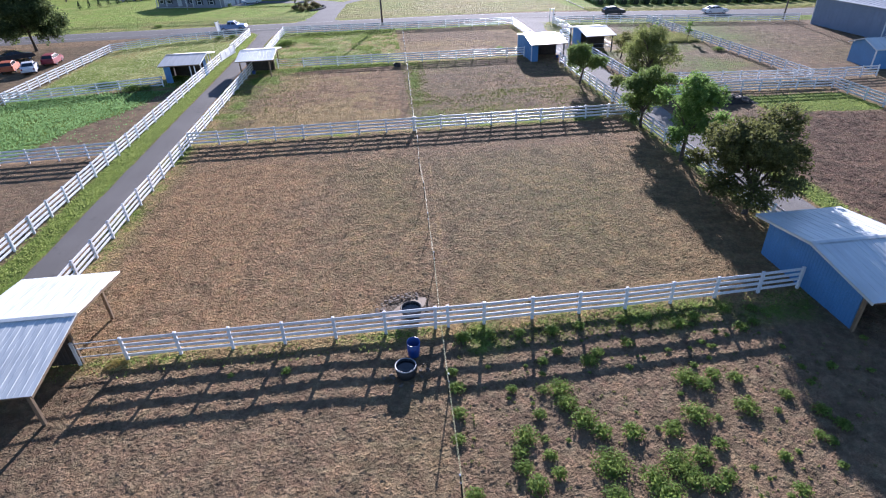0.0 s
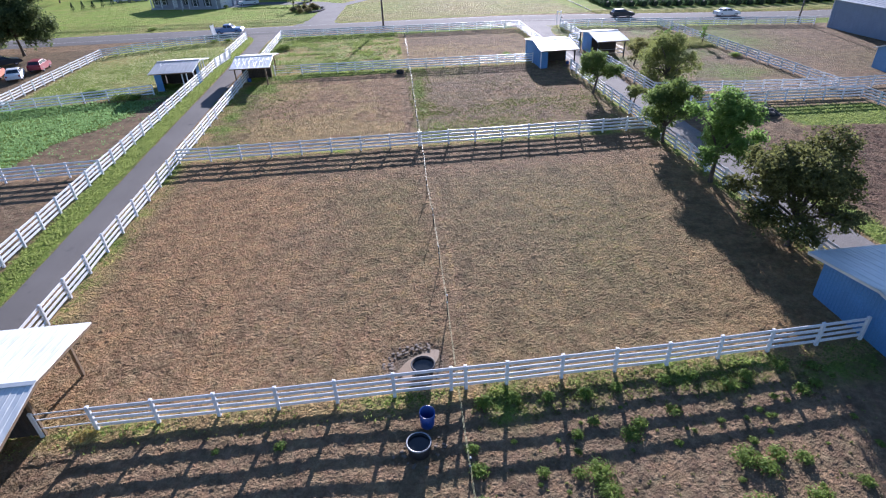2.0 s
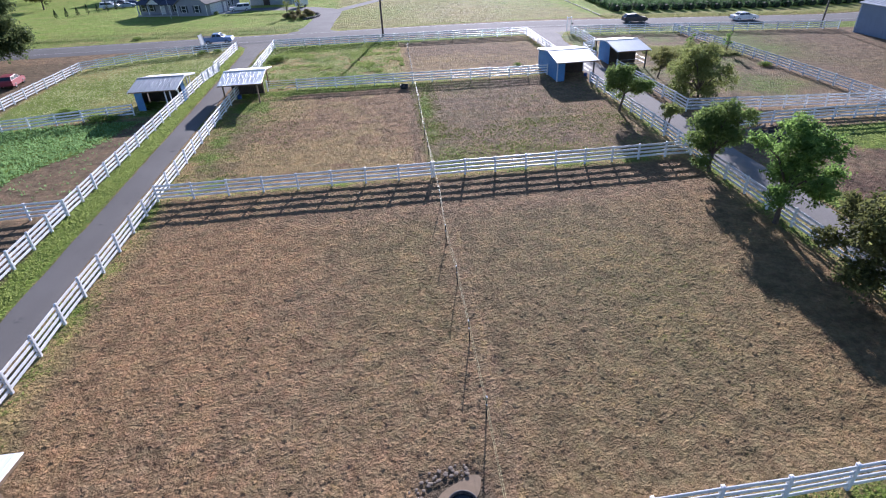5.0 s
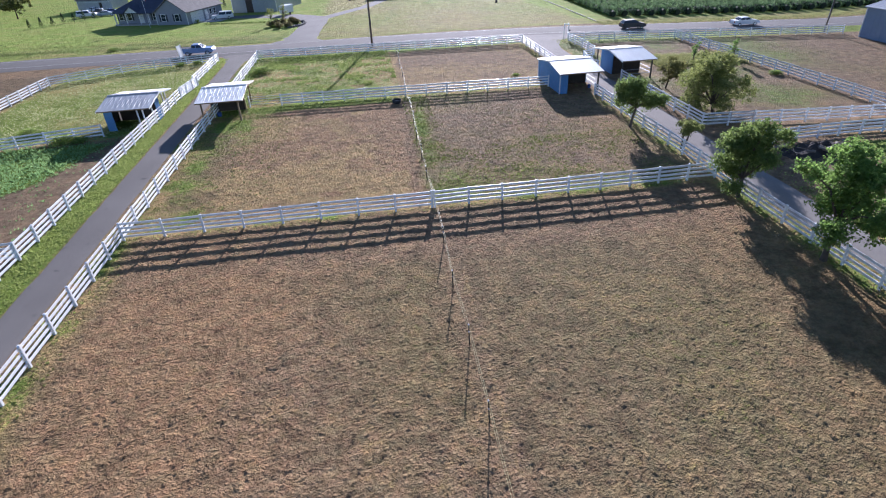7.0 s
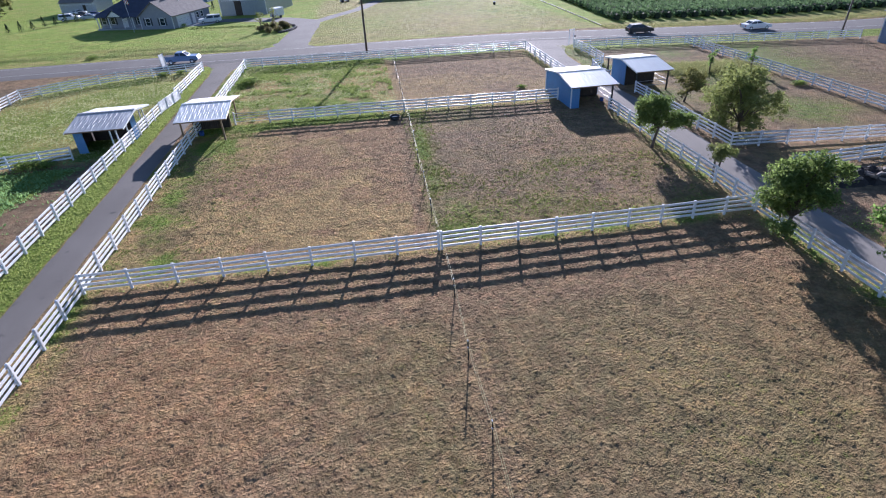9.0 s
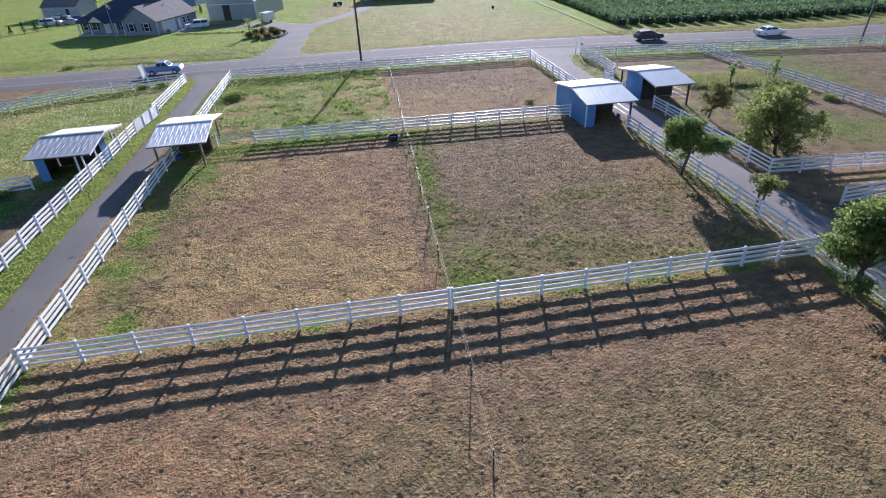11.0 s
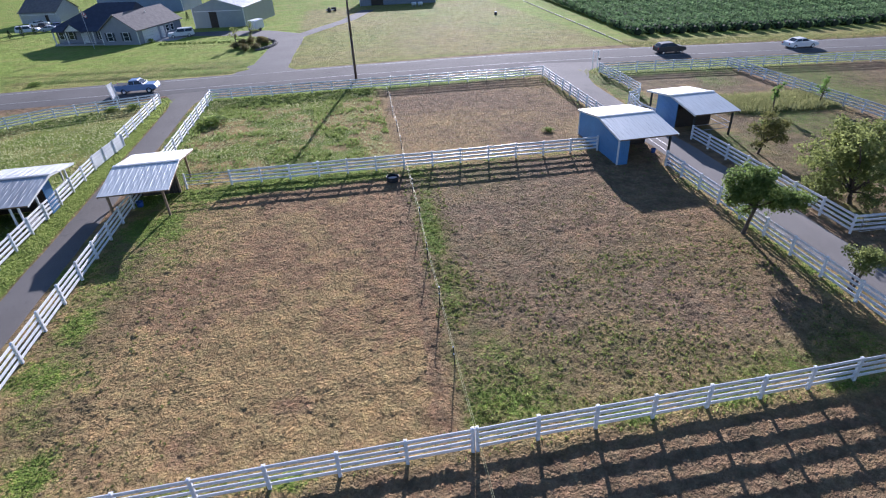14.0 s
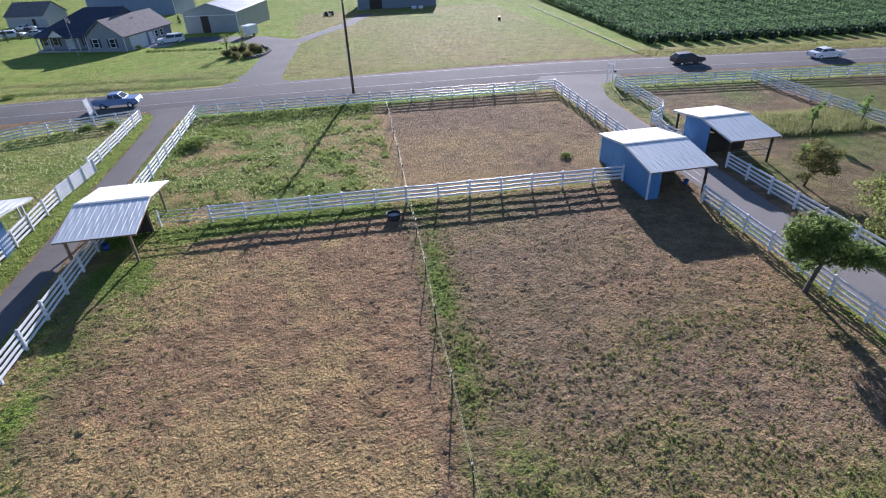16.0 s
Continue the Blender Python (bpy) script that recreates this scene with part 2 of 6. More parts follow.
# ---- mesh tools ----
class Shape:
    """Collects points and faces of one mesh."""

    def __init__(self):
        self.v, self.f, self.k = [], [], []

    def add(self, verts, faces, k=0):
        o = len(self.v)
        self.v += [tuple(p) for p in verts]
        self.f += [tuple(o + i for i in q) for q in faces]
        self.k += [k] * len(faces)
        return self

    def box(self, centre, size, m=None, k=0, bevel=0.0):
        x, y, z = (s / 2 for s in size)
        if bevel:
            e = min(bevel, x * 0.9, y * 0.9, z * 0.9)
            pts = []
            for a, bb, c in ((x, y - e, z - e), (x - e, y, z - e), (x - e, y - e, z)):
                pts += [(sx * a, sy * bb, sz * c) for sx in (-1, 1) for sy in (-1, 1) for sz in (-1, 1)]
            hull = bmesh.new()
            for p in pts:
                hull.verts.new(p)
            bmesh.ops.convex_hull(hull, input=hull.verts)
            hull.verts.index_update()
            verts, faces = [v.co.copy() for v in hull.verts], [[v.index for v in q.verts] for q in hull.faces]
            hull.free()
        else:
            verts = [(sx * x, sy * y, sz * z) for sx in (-1, 1) for sy in (-1, 1) for sz in (-1, 1)]
            faces = [(0, 1, 3, 2), (4, 6, 7, 5), (0, 4, 5, 1), (2, 3, 7, 6), (0, 2, 6, 4), (1, 5, 7, 3)]
        t = Matrix.Translation(centre) @ (m or Matrix())
        return self.add([t @ Vector(p) for p in verts], faces, k)

    def tube(self, a, b, ra, rb=None, n=8, k=0, caps=True):
        a, b = Vector(a), Vector(b)
        q = (b - a).to_track_quat("Z", "Y").to_matrix()
        rb = ra if rb is None else rb
        verts = [p + q @ Vector((r * math.cos(i * math.tau / n), r * math.sin(i * math.tau / n), 0)) for p, r in ((a, ra), (b, rb)) for i in range(n)]
        faces = [(i, (i + 1) % n, n + (i + 1) % n, n + i) for i in range(n)]
        if caps:
            faces += [tuple(range(n - 1, -1, -1)), tuple(range(n, 2 * n))]
        return self.add(verts, faces, k)

    def lathe(self, profile, n=20, m=None, k=0):
        t = m or Matrix()
        verts = [t @ Vector((r * math.cos(i * math.tau / n), r * math.sin(i * math.tau / n), z)) for r, z in profile for i in range(n)]
        faces = [(j * n + i, j * n + (i + 1) % n, (j + 1) * n + (i + 1) % n, (j + 1) * n + i) for j in range(len(profile) - 1) for i in range(n)]
        return self.add(verts, faces, k)

    def prism(self, outline, y0, y1, k=0):
        """An outline in x and z, drawn out along y."""
        n = len(outline)
        verts = [(x, y, z) for y in (y0, y1) for x, z in outline]
        return self.add(verts, [(i, (i + 1) % n, n + (i + 1) % n, n + i) for i in range(n)] + [tuple(range(n - 1, -1, -1)), tuple(range(n, 2 * n))], k)

    def mesh(self, name, *mats, smooth=False):
        me = bpy.data.meshes.new(name)
        me.from_pydata(self.v, [], self.f)
        for mt in mats:
            me.materials.append(mt)
        if any(self.k):
            me.polygons.foreach_set("material_index", self.k)
        if smooth:
            me.polygons.foreach_set("use_smooth", [True] * len(self.f))
        me.update()
        return me


def part(name, data, parent, label="", m=None):
    """A mesh as one part under its thing; m places it within the thing."""
    ob = new(name, data)
    ob.parent = parent
    ob.matrix_basis = m or Matrix()
    return tagged(ob, label)


def thing(name, label, category, m=None, group="", kind="", data=None):
    ob = new(name, data)
    ob.matrix_basis = m or Matrix()
    return tagged(ob, label, category, group, kind)


# ---- the lie of the land ----
def soft(v, w=5.0):
    return w * np.logaddexp(0, np.asarray(v, float) / w)


def gz(x, y):
    """Height of the land: level paddocks, falling away gently to the east and beyond the road."""
    return -0.03 * np.minimum(soft(np.asarray(x, float) - 26), 60) - 0.03 * np.minimum(soft(np.asarray(y, float) - 95), 90)


def on(x, y, up=0.0):
    return Vector((x, y, float(gz(x, y)) + up))


def vnoise(x, y, seed=0):
    """Smooth value noise in 0..1."""
    xi, yi = np.floor(x).astype(np.int64), np.floor(y).astype(np.int64)
    fx, fy = x - xi, y - yi
    fx, fy = fx * fx * (3 - 2 * fx), fy * fy * (3 - 2 * fy)

    def h(a, b):
        v = (a * 374761393 + b * 668265263 + seed * 974634777) & 0x7FFFFFFF
        v = ((v ^ (v >> 13)) * 1274126177) & 0x7FFFFFFF
        return ((v ^ (v >> 16)) & 0xFFFF) / 65535.0

    top = h(xi, yi) * (1 - fx) + h(xi + 1, yi) * fx
    low = h(xi, yi + 1) * (1 - fx) + h(xi + 1, yi + 1) * fx
    return top * (1 - fy) + low * fy


def fbm(x, y, scale, seed=0, octaves=3):
    total, amp, norm = 0.0, 1.0, 0.0
    for o in range(octaves):
        total = total + amp * vnoise(x / scale * 2**o, y / scale * 2**o, seed + o)
        norm += amp
        amp *= 0.5
    return total / norm


def box_mask(x, y, x0, x1, y0, y1, w=0.6):
    """1 inside a rectangle, with soft sides."""
    f = lambda v: 1 / (1 + np.exp(-np.clip(v / (w * 0.4), -40, 40)))  # noqa: E731
    return f(x - x0) * f(x1 - x) * f(y - y0) * f(y1 - y)


def lane_west(y):
    return -22.7 + 0.015 * (y - 20)


def wire_x(y):
    return 0.25 + 0.028 * y


def cover(x, y):
    """What covers the land at each place: green, straw, red soil, lawn, plough, wet, and lumps' height."""
    wob = 1.1 * (fbm(x, y, 3.0, 11) - 0.5)
    xx, yy = x + wob * 1.2, y + 1.1 * 1.2 * (fbm(x, y, 3.0, 23) - 0.5)
    a, b8, c2 = fbm(x, y, 7.0, 5), fbm(x, y, 2.0, 7), fbm(x, y, 18.0, 9)
    B = lambda *q, w=0.8: box_mask(xx, yy, *q, w=w)  # noqa: E731
    green = np.full_like(x, 0.12)
    straw = np.full_like(x, 0.32)
    red = np.full_like(x, 0.15)
    lawn, plough, wet = np.zeros_like(x), np.zeros_like(x), np.zeros_like(x)
    wx = wire_x(y)

    def put(layer, mask, value):
        return layer * (1 - mask) + value * mask

    # front paddocks
    m = B(-20, 0.3, -40, 0)
    green, straw = put(green, m, 0.20 + 0.25 * (a - 0.5)), put(straw, m, 0.20 + 0.3 * (b8 - 0.5))
    wet = put(wet, m, 0.05 + 0.30 * np.clip((-14.5 - x) / 3, 0, 1) * np.clip((-1 - y) / 2, 0, 1))
    m = B(0.3, 22.5, -40, 0)
    green, straw, red = put(green, m, 0.13 + 0.3 * (b8 - 0.5)), put(straw, m, 0.05), put(red, m, 0.15 + 0.6 * (a - 0.5))
    wet = put(wet, m, 0.15 + 0.2 * (a - 0.5))
    # the large middle paddocks
    m = B(-20, 0.6, 0.4, 29)
    edge = np.clip((-5.0 - x + 9 * (a - 0.5) + 6 * (b8 - 0.5)) / 9, 0, 1) * np.clip((x + 19.5) / 4, 0.3, 1)
    green, straw = put(green, m, 0.27 + 0.3 * (a - 0.5) - 0.2 * edge), put(straw, m, 0.34 + 0.35 * (b8 - 0.5))
    red = put(red, m, 0.42 + 1.1 * edge * np.clip(2.6 * a - 0.35, 0.15, 1))
    m = B(0.9, 22.3, 0.4, 29)
    centre = np.exp(-(((x - 10) / 7.5) ** 2 + ((y - 13) / 11) ** 2))
    green, straw = put(green, m, 0.27 + 0.10 * centre + 0.10 * (a - 0.5)), put(straw, m, 0.28 + 0.15 * centre + 0.3 * (b8 - 0.5))
    wet = put(wet, m, 0.07)
    red = put(red, m, np.clip(1.05 - 0.8 * centre, 0, 1) * np.clip((x - 9 + 6 * (a - 0.5)) / 6, 0.45, 1))
    m = B(-19, 22, 23, 29.2) * 0.7
    green, red = put(green, m, 0.14), put(red, m, 0.40)
    # the paddocks behind
    m = B(-19.6, 1.2, 30.1, 58.6)
    left = np.clip((-11.5 - x + 5 * (a - 0.5)) / 5, 0, 1)
    green, straw, red = put(green, m, 0.13 + 0.41 * left * (0.4 + 1.2 * b8)), put(straw, m, 0.44 + 0.36 * np.exp(-(((x + 8) / 6.5) ** 2) - ((y - 36) / 7) ** 2) + 0.9 * (b8 - 0.5) + 0.5 * (a - 0.5) + 0.22 * left), put(red, m, 0.65 + 0.4 * a)
    m = B(1.2, 22.2, 30.1, 58.6)
    south = np.clip((37 - y + 7 * (a - 0.5)) / 6, 0, 1)
    green, straw = put(green, m, 0.26 + 0.25 * south + 0.5 * (a - 0.55)), put(straw, m, 0.38 + 0.3 * (b8 - 0.5))
    red = put(red, m, 0.6 * np.clip((x - 13) / 7, 0, 1) * np.clip((y - 33) / 8, 0, 1) * (0.5 + a))
    # the paddocks along the road
    m = B(-19.2, 2.0, 59.3, 87)
    straw, green = put(straw, m, 0.92 + 0.3 * (b8 - 0.5)), put(green, m, 0.44 + 0.7 * (a - 0.5) + 0.75 * (b8 - 0.5) + 0.25 * np.clip((y - 79) / 5, 0, 1) - 0.30 * np.clip((x + 4) / 5, 0, 1))
    m = B(2.0, 22.8, 59.3, 87)
    straw, green, red = put(straw, m, 0.45 + 0.4 * (a - 0.5)), put(green, m, 0.13 + 0.25 * (b8 - 0.5) + 0.5 * np.clip((y - 83.0) / 3, 0, 1)), put(red, m, 0.22)
    # grass along fences and wire
    for q, g, s in (((-20.5, 22, -0.9, 0.35), 0.5, 0.75), ((-20, 22.3, 29.3, 30.5), 0.55, 0.7), ((-19.8, 1, 57.2, 60), 0.66, 0.6),
                    ((1, 19, 58.2, 59.8), 0.46, 0.7), ((-19, 23, 85.9, 88.5), 0.7, 0.5), ((-21.3, -18.9, -40, 56), 0.47, 0.6),
                    ((-20.9, -18.3, 62, 92), 0.66, 0.5), ((21.6, 24.0, 5, 54), 0.5, 0.65), ((22.3, 23.7, 63, 86), 0.5, 0.6)):
        m = B(*q, w=0.7)
        green, straw = put(green, m, g + 0.5 * (b8 - 0.5)), put(straw, m, s)
    m = B(0.6, 20, -2.2, 0.2, w=1.0)
    green = put(green, m, 0.46 + 0.7 * (b8 - 0.5))
    m = np.exp(-((x - wx - 0.7) / 1.1) ** 2) * box_mask(x, y, -5, 8, 30, 59)
    green = put(green, m, 0.46 + 0.5 * (b8 - 0.4))
    m = np.exp(-((x - wx - 0.75) / 0.24) ** 2) * box_mask(x, y, -5, 8, -2, 29) * 0.7 * b8
    straw, green, red = put(straw, m, 0.75), put(green, m, 0.1), put(red, m, 0.0)
    m = np.exp(-((x - wx + 1.0) / 0.3) ** 2) * box_mask(x, y, -5, 8, 30, 57) * 0.7
    green, straw, red = put(green, m, 0.0), put(straw, m, 0.1), put(red, m, 0.4)
    # verges of the western lane
    m = box_mask(x, y, -25.95, -23.75, -60, 91, w=0.4)
    green, straw = put(green, m, 0.88), put(straw, m, 0.5)
    m = box_mask(x, y, -24.5, -20.0, 84, 92, w=0.8)
    straw, green = put(straw, m, 0.8), put(green, m, 0.45)
    # western fields
    m = B(-60, -26, -60, 28)
    green, straw, red, wet = put(green, m, 0.08), put(straw, m, 0.08), put(red, m, 0.12), put(wet, m, 0.2)
    m = B(-60, -26, 28.6, 51)
    bare = np.clip((x + 36.0 - 0.27 * (y - 30) + 4 * (a - 0.5)) / 1.6, 0, 1)
    green, straw, red, wet = put(green, m, 0.95 - 0.9 * bare), put(straw, m, 0.12), put(red, m, 0.15), put(wet, m, 0.18 * bare)
    m = B(-46, -25.6, 52.5, 89)
    green, straw = put(green, m, 0.46 + 0.8 * (a - 0.48)), put(straw, m, 0.95)
    lawn = put(lawn, m, 0.32)
    m = B(-30, -26, 53, 66)
    green = put(green, m, 0.7)
    m = B(-75, -46.4, 40, 86)
    green, straw, red, plough = put(green, m, 0.3), put(straw, m, 0.1), put(red, m, 0.0), put(plough, m, 0.3)
    wet = put(wet, m, 0.2)
    # east of the eastern lane
    m = B(26.9, 29.2, -60, 27, w=0.5)
    green, straw = put(green, m, 0.78), put(straw, m, 0.7)
    m = B(29.1, 90, -60, 28)
    plough, green, straw = put(plough, m, 1.0), put(green, m, 0.02), put(straw, m, 0.03)
    m = B(36.5, 49, 28.3, 34.6)
    green, straw, plough = put(green, m, 0.85), put(straw, m, 0.6), put(plough, m, 0)
    m = B(27.4, 36.8, 24, 35)
    green, straw, plough, red = put(green, m, 0.2), put(straw, m, 0.2), put(plough, m, 0.25), put(red, m, 0.0)
    m = B(28.6, 58, 35.6, 40)
    green, straw = put(green, m, 0.3), put(straw, m, 0.5)
    m = B(28.4, 48.6, 40.8, 84)
    green, straw = put(green, m, 0.34 + 0.7 * (a - 0.5)), put(straw, m, 0.36 + 0.4 * (b8 - 0.5))
    wet = put(wet, m, 0.14)
    m = B(36, 60, 63.5, 70.5, w=1.5)
    green, straw = put(green, m, 0.55), put(straw, m, 0.98)
    m = B(49.4, 110, 36, 82)
    green, straw, red = put(green, m, 0.20 + 0.9 * (c2 - 0.5)), put(straw, m, 0.22 + 0.4 * (a - 0.5)), put(red, m, 0.1)
    wet = put(wet, m, 0.18)
    m = B(24, 110, 82, 88.5)
    green, straw = put(green, m, 0.62), put(straw, m, 0.6)
    m = B(27.3, 31.3, 70, 90, w=0.6)
    green, straw = put(green, m, 0.55), put(straw, m, 0.9)
    # beyond the road
    m = box_mask(x, y, -400, 700, 102.5, 900, w=1.0)
    lawn, green, straw, plough = put(lawn, m, 1.0), put(green, m, 0.4), put(straw, m, 0.7), put(plough, m, 0)
    m = box_mask(xx, yy, -11, 42, 103.5, 190, w=1.2)
    lawn, wet = put(lawn, m, 0.62 + 0.6 * (c2 - 0.5)), put(wet, m, 0.03 + 0.35 * np.clip(b8 - 0.45, 0, 1))
    straw, green = put(straw, m, 0.95 + 0.4 * (a - 0.5)), put(green, m, 0.30 + 0.6 * (c2 - 0.5) + 0.6 * (b8 - 0.5))
    m = box_mask(xx, yy, -90, -17, 103, 115, w=2.5)
    lawn, straw, green = put(lawn, m, 0.45), put(straw, m, 0.8), put(green, m, 0.55 + 0.5 * (a - 0.5))
    m = box_mask(xx, yy, 44, 400, 99.5, 107.5, w=1.0)
    lawn, straw, green = put(lawn, m, 0.5), put(straw, m, 0.9), put(green, m, 0.42 + 0.4 * (a - 0.5))
    # bare scraped patches, pale and orange
    for px, py, pr, deep in ((-11.4, 18.0, 1.6, 1.0), (-15.3, 18.0, 2.6, 0.75), (-14.5, 11.5, 3.2, 0.6), (-11.2, 3.2, 1.9, 0.6), (-4.1, 3.6, 1.3, 0.4), (-9.0, 9.5, 2.0, 0.45), (12.6, 45.0, 2.2, 0.4)):
        m = np.exp(-((((x - px) ** 2 + (y - py) ** 2) / pr**2) ** 1.5)) * deep * np.clip(0.3 + 1.3 * b8, 0, 1)
        red, green, straw = put(red, m, 1.0), put(green, m, 0.0), put(straw, m, 0.25)
    # mud hollow by the trough, and trodden places
    m = np.exp(-(((x + 1.25) / 1.5) ** 2 + ((y - 1.85) / 1.35) ** 2) ** 2)
    wet, green, straw = put(wet, m, 0.75), put(green, m, 0), put(straw, m, 0)
    m = np.exp(-(((x + 1.6) / 1.0) ** 2 + ((y + 2.6) / 1.0) ** 2))
    wet = put(wet, m, 0.35)
    lumps = box_mask(x, y, -19.6, 21.8, -40, 86, w=0.5) * (1 - 0.9 * wet)
    return np.clip(green, 0, 1), np.clip(straw, 0, 1), np.clip(red, 0, 1), lawn, plough, wet, lumps


def surface(x, y, layers=None):
    """The height of the ground's own surface, with its lumps, furrows and hollows."""
    lumps, plough, wet = layers if layers else (cover(x, y)[6], cover(x, y)[4], cover(x, y)[5])
    clods = np.abs(fbm(x, y, 0.55, 31, 2) - 0.5) * 2
    z = gz(x, y) + lumps * ((0.048 + 0.04 * box_mask(x, y, -18, 21, 31, 54, w=2.0)) * (fbm(x, y, 0.36, 3, 2) - 0.5) + 0.015 * clods + 0.03 * (fbm(x, y, 4.5, 17, 2) - 0.5))
    z = z + plough * 0.16 * (fbm(x, y, 1.3, 41, 2) - 0.4)
    lane = np.maximum(box_mask(x, y, -24.2, -21.0, -60, 95, w=0.3), box_mask(x, y, 22.9, 27.6, -60, 92, w=0.3))
    for a, b in ((104.8, -0.20), (100.3, -0.16)):
        bank = a + b * (x + 14) + 0.5 * (fbm(x, y, 6.0, 63) - 0.5)
        z = z - 0.46 * np.clip(1.6 * fbm(x, y, 14.0, 67) - 0.2, 0, 1) * np.exp(-(((y - bank - 2.0) / 0.9) ** 2)) * box_mask(x, y, -90, -17, 100, 130, w=2.0) * (y > 103)
    return z - 0.03 * lane - 0.03 * box_mask(x, y, -500, 500, 87, 103, w=0.5) - 0.10 * wet


def spans(*pieces):
    out = [pieces[0][0]]
    for lo, hi, step in pieces:
        k = max(1, round((hi - lo) / step))
        out += [lo + (hi - lo) * (i + 1) / k for i in range(k)]
    return np.array(out)


def build_ground():
    xs = spans((-1500, -400, 200), (-400, -120, 25), (-120, -60, 4), (-60, -27, 0.8), (-27, -20.5, 0.4), (-20.5, 22.5, 0.12), (22.5, 30, 0.4), (30, 60, 0.8), (60, 120, 3), (120, 400, 25), (400, 1500, 200))
    ys = spans((-600, -100, 100), (-100, -16, 7), (-16, -10, 0.5), (-10, 60, 0.12), (60, 89, 0.35), (89, 103, 0.8), (103, 118, 0.4), (118, 210, 1.8), (210, 400, 20), (400, 3000, 300))
    gx, gy = np.meshgrid(xs, ys)
    green, straw, red, lawn, plough, wet, lumps = cover(gx, gy)
    z = surface(gx, gy, (lumps, plough, wet))
    ny, nx = gx.shape
    me = bpy.data.meshes.new("ground")
    me.vertices.add(nx * ny)
    me.vertices.foreach_set("co", np.stack([gx, gy, z], -1).ravel())
    i = (np.arange(ny - 1)[:, None] * nx + np.arange(nx - 1)).ravel()
    quads = np.stack([i, i + 1, i + nx + 1, i + nx], -1).ravel()
    me.loops.add(len(quads))
    me.loops.foreach_set("vertex_index", quads)
    me.polygons.add(len(i))
    me.polygons.foreach_set("loop_start", np.arange(len(i)) * 4)
    me.polygons.foreach_set("loop_total", np.full(len(i), 4))
    for name, layers in (("cover", (green, straw, red)), ("cover_b", (lawn, plough, wet))):
        at = me.color_attributes.new(name, "FLOAT_COLOR", "POINT")
        at.data.foreach_set("color", np.stack([*layers, np.ones_like(gx)], -1).ravel().astype(np.float32))
    me.materials.append(GROUND)
    me.polygons.foreach_set("use_smooth", np.ones(len(i), bool))
    me.update(calc_edges=True)
    return thing("ground", "trodden brown paddock soil with dry and green grass", "ground", kind="structure", data=me)


ground = build_ground()


def strip(name, label, line, mat, up=0.02, step=1.5, ragged=0.0, category="road"):
    """A paved way along a line of (x, y, half width), draped on the land, 6 cm deep."""
    pts = []
    for (x0, y0, w0), (x1, y1, w1) in zip(line, line[1:]):
        k = max(1, int(math.hypot(x1 - x0, y1 - y0) / step))
        pts += [(x0 + (x1 - x0) * i / k, y0 + (y1 - y0) * i / k, w0 + (w1 - w0) * i / k) for i in range(k)]
    pts.append(line[-1])
    s, rows = Shape(), 7
    for i, (x, y, w) in enumerate(pts):
        a, b = pts[max(0, i - 1)], pts[min(len(pts) - 1, i + 1)]
        t = Vector((b[0] - a[0], b[1] - a[1])).normalized()
        for j in range(rows):
            f = j / (rows - 1) * 2 - 1
            off = w * f + (random.uniform(-ragged, ragged) if j in (0, rows - 1) else 0)
            px, py = x + t.y * off, y - t.x * off
            edge = -0.06 if j in (0, rows - 1) else 0.015 * (1 - f * f)
            s.v.append((px, py, float(gz(px, py)) + up + edge))
    for i in range(len(pts) - 1):
        for j in range(rows - 1):
            a = i * rows + j
            s.f.append((a, a + rows, a + rows + 1, a + 1))
            s.k.append(0)
    return thing(name, label, category, kind="structure", data=s.mesh(name, mat, smooth=True))


strip("road_lane_west", "narrow worn grey asphalt farm lane between white fences", [(-22.85, -60, 1.15), (-22.6, 20, 1.15), (-22.3, 60, 1.25), (-22.1, 84, 1.45), (-22.2, 89.5, 2.0), (-22.3, 92.5, 3.4)], LANE, ragged=0.06)
strip("road_lane_east", "pale grey farm lane between white fences", [(25.3, -60, 1.35), (25.3, 30, 1.5), (25.5, 55, 1.75), (25.4, 64, 1.7), (25.5, 74, 2.1), (25.6, 79, 2.2), (26.1, 83, 2.7), (26.9, 86.4, 3.6), (27.6, 89, 4.9), (28.0, 91.5, 6.6)], GRAVEL, ragged=0.08)
road_line = [(-300, 97.0, 5.6), (-60, 97.6, 5.5), (0, 96.8, 5.0), (60, 93.8, 4.8), (110, 91.5, 4.6), (400, 80, 4.6)]
strip("road", "two lane grey asphalt country road", road_line, ROAD, up=0.035, step=3.0)
DRIVE = asphalt("driveway_asphalt", 0.125, (1.05, 1.0, 0.95))
strip("road_driveway", "asphalt driveway opposite leading to the houses", [(-14.0, 101.0, 5.5), (-13.6, 105, 3.6), (-12.9, 120, 3.3), (-12.4, 134, 3.6), (-14, 141, 4.2), (-20, 148, 4.6), (-30, 153, 4.4), (-37, 155, 4.0)], DRIVE, up=0.02)
strip("road_farm_track", "asphalt track leading back between the fields", [(-11.5, 136, 2.0), (-7, 146, 2.0), (0, 160, 2.0), (6, 180, 2.2)], DRIVE, up=0.03)


def road_bank(x):
    """The northern edge of the country road."""
    return np.interp(x, [p[0] for p in road_line], [p[1] + p[2] for p in road_line])


